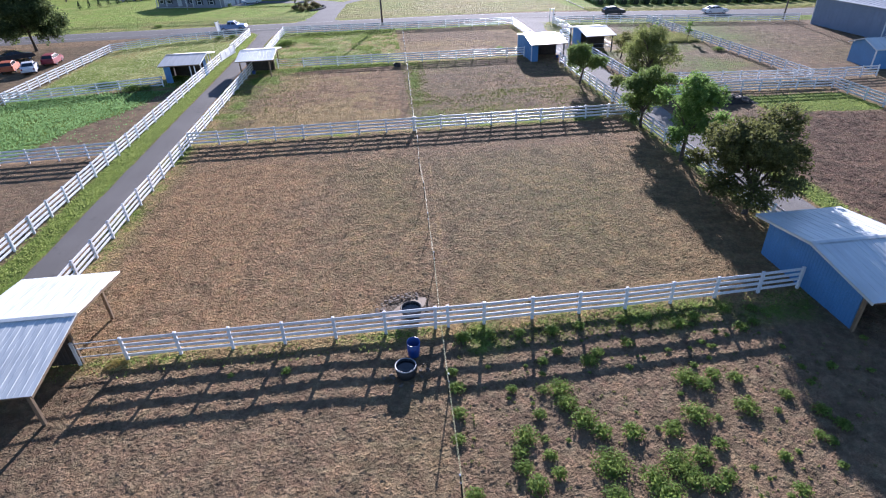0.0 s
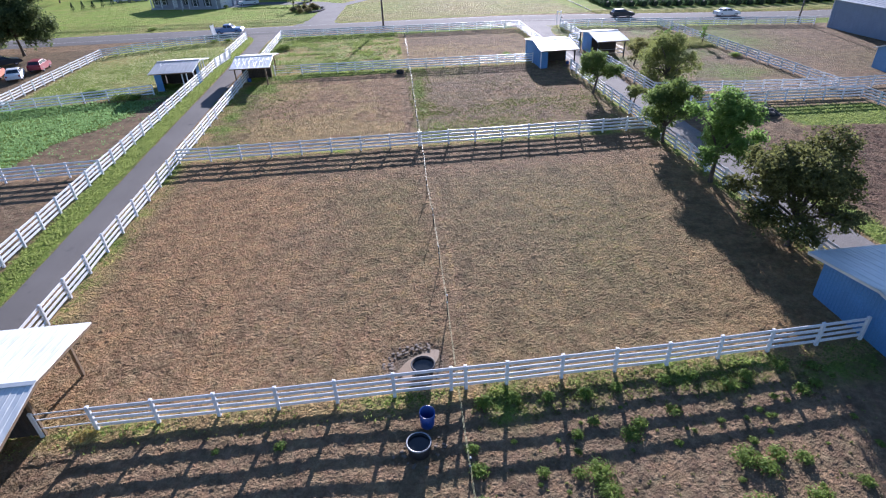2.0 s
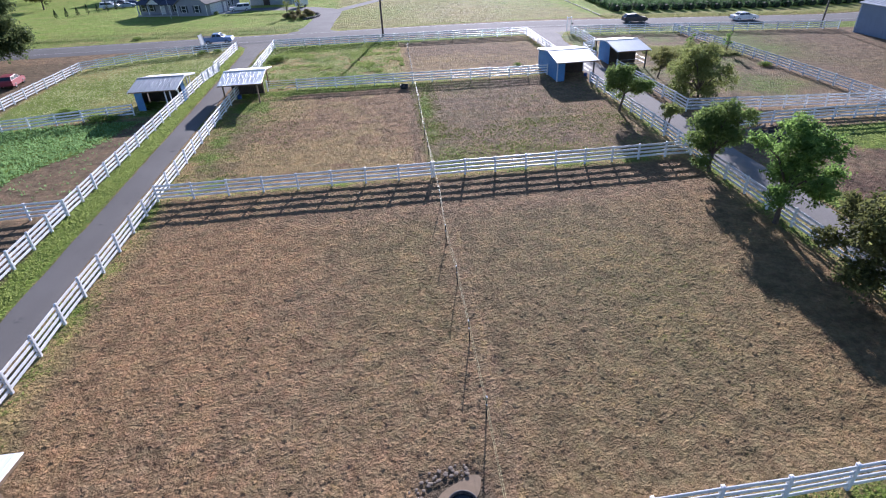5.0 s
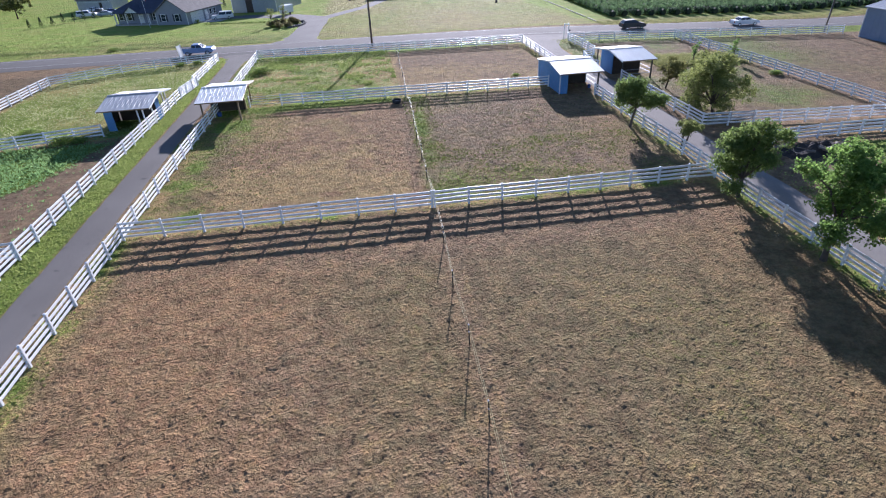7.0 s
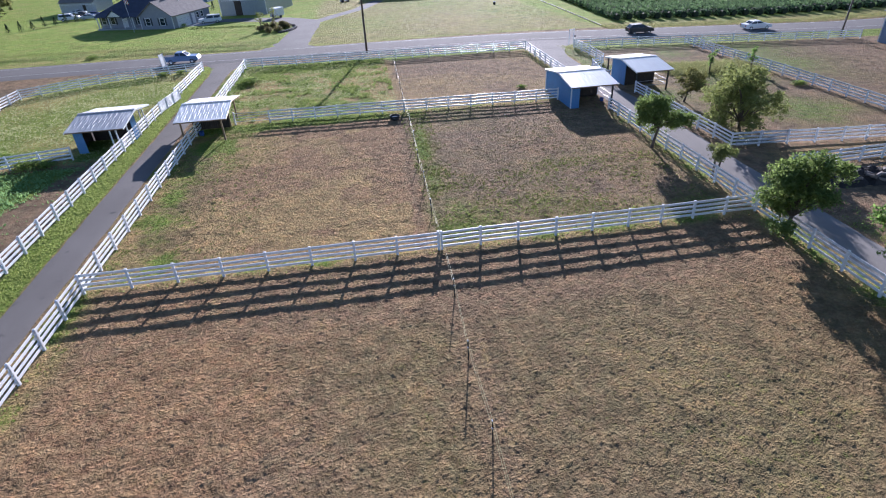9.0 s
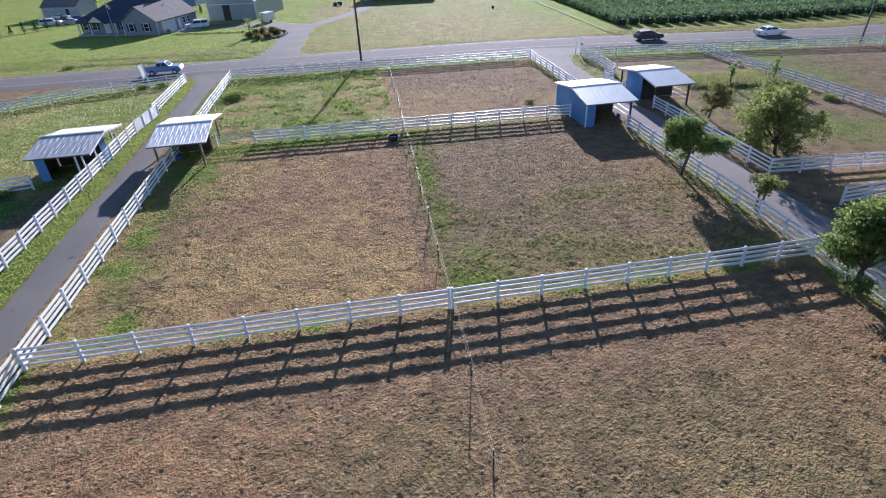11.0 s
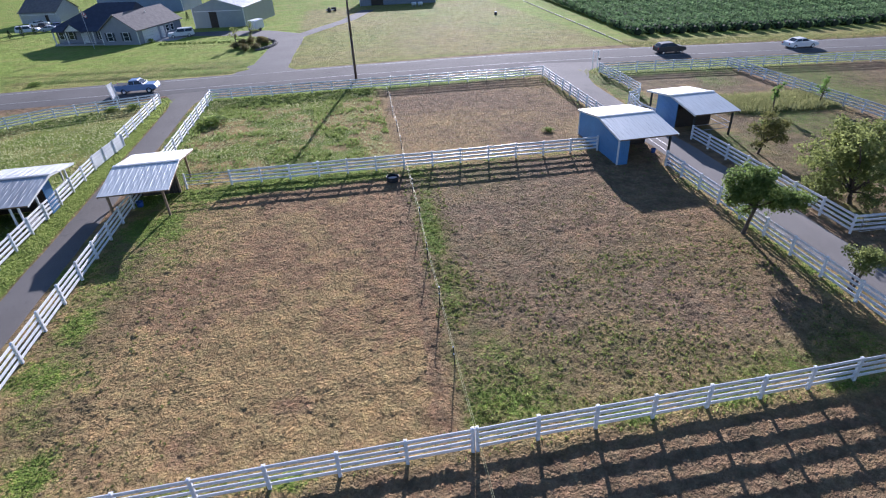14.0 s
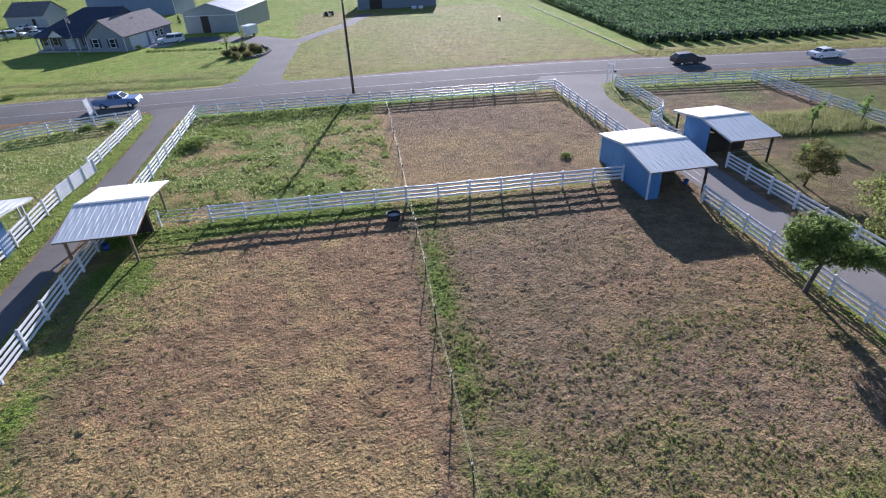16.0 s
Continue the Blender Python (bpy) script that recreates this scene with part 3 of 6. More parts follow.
# ---- fences ----
def post_mesh(name, w, h, mat):
    s, a = Shape(), w / 2
    s.box((0, 0, h / 2 - 0.14), (w, w, h + 0.28), bevel=0.008)
    c = a * 1.04
    s.box((0, 0, h + 0.006), (c * 2, c * 2, 0.012))
    s.add([(-c, -c, h + 0.012), (c, -c, h + 0.012), (c, c, h + 0.012), (-c, c, h + 0.012), (0, 0, h + 0.035)], [(0, 1, 4), (1, 2, 4), (2, 3, 4), (3, 0, 4)])
    return s.mesh(name, mat)


def rail_mesh(name, hgt, thick, mat):
    return Shape().box((0.5, 0, 0), (1, thick, hgt), bevel=0.006).mesh(name, mat)


POST, RAIL = post_mesh("fence_post", 0.14, 1.31, WHITE), rail_mesh("fence_rail", 0.152, 0.045, WHITE)
POST_OLD, RAIL_OLD = post_mesh("old_fence_post", 0.14, 1.30, WHITE_GREY), rail_mesh("old_fence_rail", 0.14, 0.045, WHITE_GREY)
PIPE_RAIL = Shape().tube((0, 0, 0), (1, 0, 0), 0.028, n=8).mesh("pipe_rail", WHITE_GREY)
RAIL_HEIGHTS = (0.27, 0.58, 0.89, 1.20)


def between(a, b, lift=0.0):
    """A pose at a, its x axis along the way to b and stretched to its length."""
    a, b = Vector(a), Vector(b)
    d = b - a
    x = d.normalized()
    y = Vector((0, 0, 1)).cross(x).normalized()
    z = x.cross(y)
    m = Matrix((x, y, z)).transposed().to_4x4()
    return Matrix.Translation(a + Vector((0, 0, lift))) @ m @ Matrix.Diagonal((d.length, 1, 1, 1))


def fence(label, stops, rng, old=False, heights=RAIL_HEIGHTS, first=True, last=True, rail=None, side=0.0):
    """A post and rail fence through the stops; between two stops the posts stand about 2.44 m apart."""
    f = thing("fence", label, "fence", Matrix.Translation(on(*stops[0])), group="white paddock fences")
    back = f.matrix_basis.inverted()
    pts = []
    for (x0, y0), (x1, y1) in zip(stops, stops[1:]):
        k = max(1, round(math.hypot(x1 - x0, y1 - y0) / 2.44))
        pts += [(x0 + (x1 - x0) * i / k, y0 + (y1 - y0) * i / k) for i in range(k)]
    pts.append(stops[-1])
    pm, rm = (POST_OLD, RAIL_OLD) if old else (POST, RAIL)
    feet = [on(x + rng.uniform(-0.015, 0.015), y + rng.uniform(-0.015, 0.015), rng.uniform(-0.02, 0.02)) for x, y in pts]
    for i, p in enumerate(feet):
        if (i == 0 and not first) or (i == len(feet) - 1 and not last):
            continue
        a, b = feet[max(0, i - 1)], feet[min(len(feet) - 1, i + 1)]
        turn = math.degrees(math.atan2(b.y - a.y, b.x - a.x))
        part("post", pm, f, m=back @ pose(*p, rng.uniform(-0.8, 0.8), rng.uniform(-0.8, 0.8), turn + rng.uniform(-1.5, 1.5)))
    for a, b in zip(feet, feet[1:]):
        for h in heights:
            up = Vector((0, 0, h + rng.uniform(-0.012, 0.012)))
            off = Vector((-(b - a).y, (b - a).x, 0)).normalized() * side
            part("rail", rail or rm, f, m=back @ between(a + up + off, b + up + off + Vector((0, 0, rng.uniform(-0.012, 0.012)))))
    return f


rng = random.Random(7)
lx = lambda y: -20.3 + 0.0172 * y  # noqa: E731
kx = lambda y: -26.05 + 0.0125 * y  # noqa: E731
WHITE4 = "white four rail fence"
# across the paddocks, front to back
fence(WHITE4 + " between the front paddocks", [(-14.64, -0.03), (0, 0), (0.66, 0.01), (2.44, 0.02), (9.76, 0.1), (17.08, 0.33), (19.35, 0.42)], rng)
fence("white posts with three pipe rails beside the shelter", [(-16.76, -0.07), (-14.64, -0.03)], rng, heights=(0.42, 0.92, 1.22), last=False, rail=PIPE_RAIL)
fence(WHITE4 + " across the middle of the paddocks", [(lx(29.7), 29.62), (0.95, 29.7)], rng, first=False)
fence(WHITE4 + " across the middle of the sunny paddocks", [(1.13, 29.7), (13.4, 29.75), (22.45, 29.85)], rng, last=False)
fence(WHITE4 + " with grass along its foot", [(-12.4, 59.5), (1.77, 59.0), (18.7, 58.3)], rng)
fence("grey pipe rails closing the gap beside the shelter", [(-16.0, 59.7), (-12.4, 59.5)], rng, old=True, heights=(0.35, 0.65, 0.95, 1.2), last=False, rail=PIPE_RAIL)
fence(WHITE4 + " along the country road", [(lx(87.6) - 0.05, 87.5), (23.0, 84.9)], rng)
# along the western lane
fence(WHITE4 + " along the east side of the asphalt lane", [(lx(-12), -12), (lx(29.6), 29.6), (lx(54.5), 54.5), (lx(62), 62), (lx(87.4), 87.4)], rng)
fence(WHITE4 + " along the grass verge of the lane", [(kx(-12), -12), (kx(28.4), 28.4), (kx(54.4), 54.4), (kx(66.4), 66.4)], rng)
fence(WHITE4 + " near the mouth of the lane", [(kx(72.8), 72.8), (kx(88.0), 88.0)], rng)
# western fields
fence(WHITE4 + " across the bare western paddock", [(-48, 27.4), (kx(28.4) - 0.1, 28.4)], rng, last=False)
fence("weathered white fence half hidden in green weeds", [(-46.6, 49.2), (-29.6, 53.4)], rng, old=True)
fence(WHITE4 + " beside the gravel parking", [(-47.0, 36), (-46.4, 62), (-45.8, 79.0)], rng)
fence("weathered white fence along the road verge", [(-45.8, 79.0), (-36, 85.4), (kx(88) - 0.1, 88.0)], rng, old=True, first=False, last=False)
# along the eastern lane
fence(WHITE4 + " along the west side of the eastern lane", [(22.45, 4.9), (22.45, 29.85), (22.55, 53.6)], rng)
fence(WHITE4 + " from the blue shelter to the road", [(22.9, 63.4), (23.0, 84.9)], rng, last=False)
fence(WHITE4 + " along the east side of the eastern lane", [(27.95, 58.7), (27.85, 40.8), (38, 40.2), (49.2, 39.9), (58.5, 40.8)], rng)
fence(WHITE4 + " beside the brush pile", [(29.1, 35.2), (38, 36.1), (49.2, 36.4), (49.0, 24)], rng)
fence(WHITE4 + " curving along the gravel mouth", [(30.5, 84.2), (30.8, 79), (30.5, 73.4), (29.4, 71.4), (27.7, 70.4), (26.9, 66.2), (27.2, 64.2)], rng)
fence("weathered white fence along the road's eastern verge", [(30.5, 84.2), (48.2, 83.2), (66.3, 82.0), (77, 81.0)], rng, old=True, first=False)
fence(WHITE4 + " dividing the dry eastern paddocks", [(48.2, 83.2), (48.9, 62), (49.2, 39.9)], rng, first=False, last=False)
fence(WHITE4 + " at the corner of the grey barn", [(77.5, 62.5), (78.5, 52)], rng)


# ---- run-in shelters ----
RISE, EAVE = 0.62, 2.30              # ridge above eaves, eaves above ground


def roof_z(y, half):
    return EAVE + RISE * (1 - abs(y) / half)


def roof_panel(half_x, half_y, sign, mat, pitch=0.235):
    """One corrugated slope, from the ridge to an eave, its ribs running down the slope."""
    s, cols = Shape(), []
    n = round(2 * half_x / pitch)
    for i in range(n):
        x0 = -half_x + 2 * half_x * i / n
        w = 2 * half_x / n
        cols += [(x0, 0.0), (x0 + w * 0.80, 0.0), (x0 + w * 0.85, 0.008), (x0 + w * 0.95, 0.008)]
    cols.append((half_x, 0.0))
    steps = 4
    for layer in (0.0, -0.018):
        for j in range(steps + 1):
            y = sign * half_y * (j / steps)
            if j == 0:
                y = sign * 0.01
            for k, (x, h) in enumerate(cols):
                sag = 0.012 * math.sin(k * 0.7 + j * 2.1)
                s.v.append((x, y, roof_z(y, half_y) + h + layer + (sag if 0 < j < steps else 0)))
    m = len(cols)
    for layer in (0, 1):
        o = layer * m * (steps + 1)
        for j in range(steps):
            for i in range(m - 1):
                a = o + j * m + i
                q = (a, a + 1, a + m + 1, a + m)
                s.f.append(q if (layer == 0) == (sign < 0) else q[::-1])
                s.k.append(0)
    o = m * (steps + 1)
    for i in range(m - 1):
        a = steps * m + i
        s.f.append((a, a + 1, o + a + 1, o + a))
        s.k.append(0)
    return s.mesh("roof_panel", mat)


def wall_panel(a, b, half_y, low=0.02, top=None, pitch=0.2, mat=BLUE, lining=DARK_WOOD):
    """A ribbed steel wall between two places of the plan, its top under the roof, lined with boards inside."""
    a, b = Vector((*a, 0)), Vector((*b, 0))
    d = b - a
    n = max(2, round(d.length / pitch))
    t = d.normalized()
    side = Vector((t.y, -t.x, 0))
    s, cols = Shape(), []
    for i in range(n):
        cols += [(i / n, 0.0), ((i + 0.6) / n, 0.0), ((i + 0.7) / n, 0.02), ((i + 0.9) / n, 0.02)]
    cols.append((1.0, 0.0))
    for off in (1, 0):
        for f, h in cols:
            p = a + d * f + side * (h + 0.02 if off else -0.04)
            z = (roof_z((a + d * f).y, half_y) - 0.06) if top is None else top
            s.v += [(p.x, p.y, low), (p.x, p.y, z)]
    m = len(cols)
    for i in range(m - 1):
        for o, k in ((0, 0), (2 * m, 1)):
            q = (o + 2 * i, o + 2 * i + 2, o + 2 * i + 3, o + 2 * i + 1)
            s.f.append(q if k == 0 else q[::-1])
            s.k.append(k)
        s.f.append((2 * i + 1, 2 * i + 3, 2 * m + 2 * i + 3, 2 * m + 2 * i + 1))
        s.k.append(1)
    for e in (0, m - 1):
        s.f.append((2 * e, 2 * e + 1, 2 * m + 2 * e + 1, 2 * m + 2 * e))
        s.k.append(0)
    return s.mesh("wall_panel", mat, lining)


def shelter(label, x0, x1, y0, y1, walls=(), posts=(), partition=None, post_mat=TIMBER, trims=(), rails=(), post_r=0.075, sheet=ROOF):
    """A horse shelter under a low gable of ribbed steel; its ridge runs along x."""
    hx, hy = (x1 - x0) / 2, (y1 - y0) / 2
    cx, cy = (x0 + x1) / 2, (y0 + y1) / 2
    base = thing("run_in_shelter", label, "shelter", Matrix.Translation(on(cx, cy)), group="run-in horse shelters")
    part("roof_slope", roof_panel(hx, hy, -1, sheet), base, "ribbed galvanised sheet roof slope")
    part("roof_slope", roof_panel(hx, hy, 1, sheet), base, "ribbed galvanised sheet roof slope")
    cap = Shape().add([(-hx, -0.2, roof_z(0.2, hy) + 0.045), (hx, -0.2, roof_z(0.2, hy) + 0.045), (-hx, 0, roof_z(0, hy) + 0.05), (hx, 0, roof_z(0, hy) + 0.05),
                       (-hx, 0.2, roof_z(0.2, hy) + 0.045), (hx, 0.2, roof_z(0.2, hy) + 0.045)], [(0, 1, 3, 2), (2, 3, 5, 4)])
    part("ridge_cap", cap.mesh("ridge_cap", sheet), base)
    for sx in (-1, 1):
        for sy in (-1, 1):
            r = Shape().add([(sx * (hx - 0.03) + dx, y, roof_z(y, hy) - dz) for dx in (-0.02, 0.02) for y in (0, sy * (hy - 0.02)) for dz in (0.025, 0.16)],
                            [(0, 1, 3, 2), (4, 6, 7, 5), (0, 4, 5, 1), (2, 3, 7, 6), (0, 2, 6, 4), (1, 5, 7, 3)])
            part("barge_board", r.mesh("barge_board", ROOF if walls else TIMBER), base)
    for y in (-hy + 0.12, -hy * 0.5, 0, hy * 0.5, hy - 0.12):
        part("purlin", Shape().box((0, y, roof_z(y, hy) - 0.10), (2 * hx - 0.1, 0.05, 0.13)).mesh("purlin", TIMBER), base)
    for a, b in walls:
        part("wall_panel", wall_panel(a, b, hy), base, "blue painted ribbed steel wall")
    for x, y, lean in posts:
        part("post", Shape().box((x, y, roof_z(y, hy) / 2 - 0.12), (post_r * 2, post_r * 2, roof_z(y, hy) - 0.05), bevel=0.01).mesh("post", post_mat), base)
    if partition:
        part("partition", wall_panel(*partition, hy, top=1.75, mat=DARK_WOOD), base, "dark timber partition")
    for x, y in trims:
        z = roof_z(y, hy) - 0.05
        part("corner_trim", Shape().box((x, y, z / 2), (0.11, 0.11, z)).mesh("corner_trim", TRIM), base)
    for a, b, h in rails:
        part("rail", Shape().tube((*a, h), (*b, h), 0.03).mesh("rail", STEEL), base)
    return base


# open shelters on posts, shared by two paddocks
shelter("open timber post shelter with a ribbed steel roof", -20.75, -15.9, -4.42, 4.32, posts=[(1.65, 3.45, 0), (1.65, -3.6, 0), (-2.0, 3.6, 0), (-2.0, -3.6, 0), (1.6, 0.05, 0)],
        partition=((-2.2, 0.05), (1.55, 0.05)), walls=())
shelter("open timber post shelter beside the asphalt lane", -20.4, -15.55, 54.35, 62.75, posts=[(1.75, 3.7, 0), (1.75, -3.55, 0), (-1.95, 3.6, 0), (-1.95, -3.7, 0), (1.6, 0.6, 0)],
        partition=((-2.1, 0.55), (1.55, 0.55)), walls=())
# shelters with blue walls
shelter("blue steel shelter with a dented silver roof", 19.1, 24.3, -4.0, 4.66, walls=[((-2.1, 3.55), (-2.1, -3.35)), ((2.2, 3.6), (-2.1, 3.6)), ((2.2, -3.3), (2.2, 3.6))],
        posts=[(-2.1, -3.5, 0), (2.1, -3.5, 0)], partition=((-2.0, 0.1), (2.1, 0.1)))
shelter("blue steel shelter with white corner trim", 18.7, 23.85, 54.4, 63.1,
        walls=[((-2.4, 4.0), (-2.4, -3.95)), ((-2.4, -4.0), (-1.5, -4.0)), ((2.3, 4.0), (-2.4, 4.0)), ((2.3, 0.2), (2.3, 4.0))], posts=[(2.1, -3.9, 0)],
        partition=((-2.3, 0.1), (2.2, 0.1)), trims=[(-2.42, -4.02), (-2.42, 4.02)], post_mat=DARK_STEEL, rails=[((2.1, -3.8), (2.2, 0.1), 1.1), ((2.1, -3.8), (2.2, 0.1), 0.6)])
shelter("blue steel shelter at the bend of the lane", 27.85, 32.3, 58.6, 67.3,
        walls=[((-1.9, 2.6), (-1.9, -1.0)), ((1.95, 3.9), (-1.0, 3.9)), ((1.9, 0), (1.9, 3.9))], posts=[(-1.9, -3.9, 0), (1.8, -3.9, 0), (-1.9, 3.8, 0)],
        partition=((-1.8, -0.9), (1.8, -0.9)), post_mat=DARK_STEEL, rails=[((-1.8, -3.8), (1.8, -3.8), 1.1), ((-1.8, -3.8), (1.8, -3.8), 0.6), ((1.8, -3.8), (1.8, -0.9), 1.1), ((1.8, -3.8), (1.8, -0.9), 0.6)])
shelter("blue walled shelter with a streaked steel roof", -30.0, -24.75, 54.2, 62.3,
        walls=[((-2.2, 3.6), (-2.2, -3.3)), ((-2.2, -3.3), (-1.4, -3.3)), ((2.05, -0.6), (2.05, 0.6))], posts=[(1.75, -3.7, 0), (1.2, -3.7, 0), (1.9, 3.6, 0), (1.5, 3.7, 0), (1.95, -1.6, 0), (-2.1, 3.7, 0)],
        partition=((-2.1, 0.3), (1.9, 0.3)), post_mat=TRIM, post_r=0.06, sheet=OLD_ROOF,
        rails=[((1.9, y0), (1.95, y1), h) for y0, y1 in ((-3.6, -0.7), (0.7, 3.5)) for h in (0.35, 0.65, 0.95, 1.2)])


# ---- trees ----
def leaf_mesh(centres, radii, counts, size, mat, seed):
    """Small folded leaves scattered about many twig ends, as one mesh."""
    r = np.random.RandomState(seed)
    c, rad = np.repeat(np.array(centres), counts, axis=0), np.repeat(np.array(radii), counts)[:, None]
    k = len(c)
    d = r.normal(0, 1, (k, 3))
    d[:, 2] *= 0.7
    p = c + d * rad * 0.62
    n = r.normal(0, 0.6, (k, 3)) + np.array([0, 0, 0.55])
    n /= np.linalg.norm(n, axis=1, keepdims=True)
    u = np.cross(n, r.normal(0, 1, (k, 3)))
    u /= np.linalg.norm(u, axis=1, keepdims=True)
    w, q = np.cross(n, u), size * r.uniform(0.55, 1.25, (k, 1))
    v = np.stack([p - u * q, p - w * q * 0.5 + n * q * 0.12, p + u * q, p + w * q * 0.5 + n * q * 0.12], 1).reshape(-1, 3)
    i = np.arange(k)[:, None] * 4
    me = bpy.data.meshes.new("crown")
    me.vertices.add(4 * k)
    me.vertices.foreach_set("co", v.ravel())
    me.loops.add(6 * k)
    me.loops.foreach_set("vertex_index", (i + np.array([0, 1, 2, 0, 2, 3])).ravel())
    me.polygons.add(2 * k)
    me.polygons.foreach_set("loop_start", np.arange(2 * k) * 3)
    me.polygons.foreach_set("loop_total", np.full(2 * k, 3))
    me.materials.append(mat)
    me.update(calc_edges=True)
    return me


def tree(label, x, y, height, radius, low, leaf, seed, leaves=6000, size=0.17, off=(0, 0), stems=1, lobes=None, boughs=11, clump=0.34, name="tree"):
    """A tree of boughs: each lobe (x, y, z, radius) of the crown ends a limb and carries many leafy clumps, with gaps between the lobes."""
    rng = random.Random(seed)
    t = thing(name, label, "tree", Matrix.Translation(on(x, y, -0.05)))
    wood, tall = Shape(), height - low
    if lobes is None:
        lobes = [(off[0], off[1], height - 0.30 * tall, radius * 0.46), (off[0] * 0.8, off[1] * 0.8, low + 0.45 * tall, radius * 0.5)]
        for i in range(boughs):
            u = (i + 0.5) / boughs
            a = i * 2.4 + seed + rng.uniform(-0.35, 0.35)
            r = radius * rng.uniform(0.20, 0.40)
            ring = (radius - r) * (0.55 + 0.75 * math.sin(math.pi * (0.18 + 0.72 * u))) * rng.uniform(0.62, 1.2)
            lobes.append((off[0] + ring * math.cos(a), off[1] + ring * math.sin(a), low + r * 0.55 + (tall - 1.35 * r) * min(1.0, max(0.0, u + rng.uniform(-0.14, 0.12))), r))
    ends, sizes = [], []
    total = sum(q[3] ** 2 for q in lobes)
    per = 20
    for lx_, ly_, lz_, lr in lobes:
        for _ in range(max(3, int(leaves * lr * lr / total / per))):
            d = Vector((rng.gauss(0, 1), rng.gauss(0, 1), rng.gauss(0.25, 0.9))).normalized() * lr * rng.choice((0.5, 0.8, 1.0, 1.1, 1.28)) * rng.uniform(0.85, 1.1)
            ends.append((lx_ + d.x, ly_ + d.y, max(low * 0.75, lz_ + d.z * 0.8)))
            sizes.append(clump * rng.uniform(0.45, 1.1))
    girth = 0.025 + 0.017 * height
    knees = []
    for st in range(stems):
        foot = Vector((rng.uniform(-0.15, 0.15), rng.uniform(-0.15, 0.15), -0.1)) if stems > 1 else Vector((0, 0, -0.1))
        knee = Vector((off[0] * 0.35 + rng.uniform(-0.12, 0.12) * height / 5 + (st - (stems - 1) / 2) * 0.6, off[1] * 0.35 + rng.uniform(-0.1, 0.1), low + 0.08 * height))
        half = foot.lerp(knee, 0.5) + Vector((rng.uniform(-0.06, 0.06), rng.uniform(-0.06, 0.06), 0))
        wood.tube(foot, foot.lerp(half, 0.25), girth * 1.7, girth * 1.3, 9, caps=False).tube(foot.lerp(half, 0.25), half, girth * 1.3, girth * 1.05, 9, caps=False).tube(half, knee, girth * 1.05, girth * 0.9, 9)
        knees.append(knee)
    for i, (lx_, ly_, lz_, lr) in enumerate(lobes):
        a, b = knees[i % stems], Vector((lx_, ly_, lz_))
        bend = a.lerp(b, 0.5) + Vector((rng.uniform(-0.15, 0.15), rng.uniform(-0.15, 0.15), 0.12 * (b - a).length))
        wood.tube(a, bend, girth * 0.62, girth * 0.40, 7, caps=False).tube(bend, b, girth * 0.40, girth * 0.2, 6, caps=False)
        near = [Vector(e) for e in ends if (Vector(e) - b).length < lr * 1.1]
        for e in near[:: max(1, len(near) // 7)]:
            wood.tube(b, e, girth * 0.16, girth * 0.05, 4, caps=False)
    part("trunk", wood.mesh("trunk", BARK, smooth=True), t, "grey brown trunk with forking limbs")
    part("crown", leaf_mesh(ends, sizes, per, size, leaf, seed), t)
    return t


LEAF_DARK = leafy("dark_green_leaves", (0.105, 0.12, 0.050), (0.30, 0.31, 0.10), through=0.45)
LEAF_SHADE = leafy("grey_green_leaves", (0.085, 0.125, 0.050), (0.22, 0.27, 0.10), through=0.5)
LEAF_MID = leafy("green_leaves", (0.135, 0.21, 0.065), (0.32, 0.41, 0.12), through=0.5)
LEAF_BRIGHT = leafy("bright_green_leaves", (0.145, 0.265, 0.07), (0.34, 0.49, 0.13), through=0.55)
LEAF_OLIVE = leafy("olive_leaves", (0.195, 0.24, 0.08), (0.42, 0.455, 0.15), through=0.5)
LEAF_RUST = leafy("bronze_green_leaves", (0.14, 0.15, 0.055), (0.31, 0.305, 0.10), through=0.5)
CONIFER = leafy("conifer_needles", (0.04, 0.075, 0.032), (0.10, 0.14, 0.05), through=0.25)

tree("large dark green spreading tree beside the blue shelter", 21.5, 8.7, 6.7, 3.1, 1.2, LEAF_DARK, 3, 34000, 0.11, (0.0, 0.1), boughs=14, clump=0.30)
tree("bright green young maple by the lane fence", 21.8, 18.0, 6.6, 2.3, 1.8, LEAF_BRIGHT, 5, 19000, 0.105, (0.2, -0.1), boughs=10, clump=0.27)
tree("green tree at the paddock corner", 22.1, 26.4, 5.75, 2.2, 1.0, LEAF_MID, 8, 19000, 0.10, (0.05, 0.0), boughs=10, clump=0.26)
tree("leaning green tree with a forked crown beside the lane fence", 21.5, 42.3, 4.8, 2.0, 1.5, LEAF_MID, 12, 13500, 0.095, (0.6, -0.3), clump=0.25,
     lobes=[(-0.45, 0.3, 3.75, 0.95), (-0.95, 0.75, 3.0, 0.62), (-0.75, -0.2, 3.1, 0.65), (0.1, -0.45, 4.0, 0.7), (0.5, 0.1, 3.4, 0.6), (1.35, -0.95, 2.75, 0.75), (1.95, -1.2, 2.6, 0.62), (1.3, -0.4, 2.1, 0.55), (1.9, -1.7, 3.0, 0.45), (0.0, 0.4, 1.5, 0.34), (-0.35, 0.35, 2.4, 0.62), (0.45, -0.35, 2.6, 0.55), (-1.2, 0.2, 2.5, 0.42)])
tree("thin two stemmed sapling against the fence", 22.95, 35.6, 2.65, 0.95, 1.3, LEAF_OLIVE, 14, 3200, 0.08, (0.35, -0.2), stems=2, boughs=5, clump=0.26)
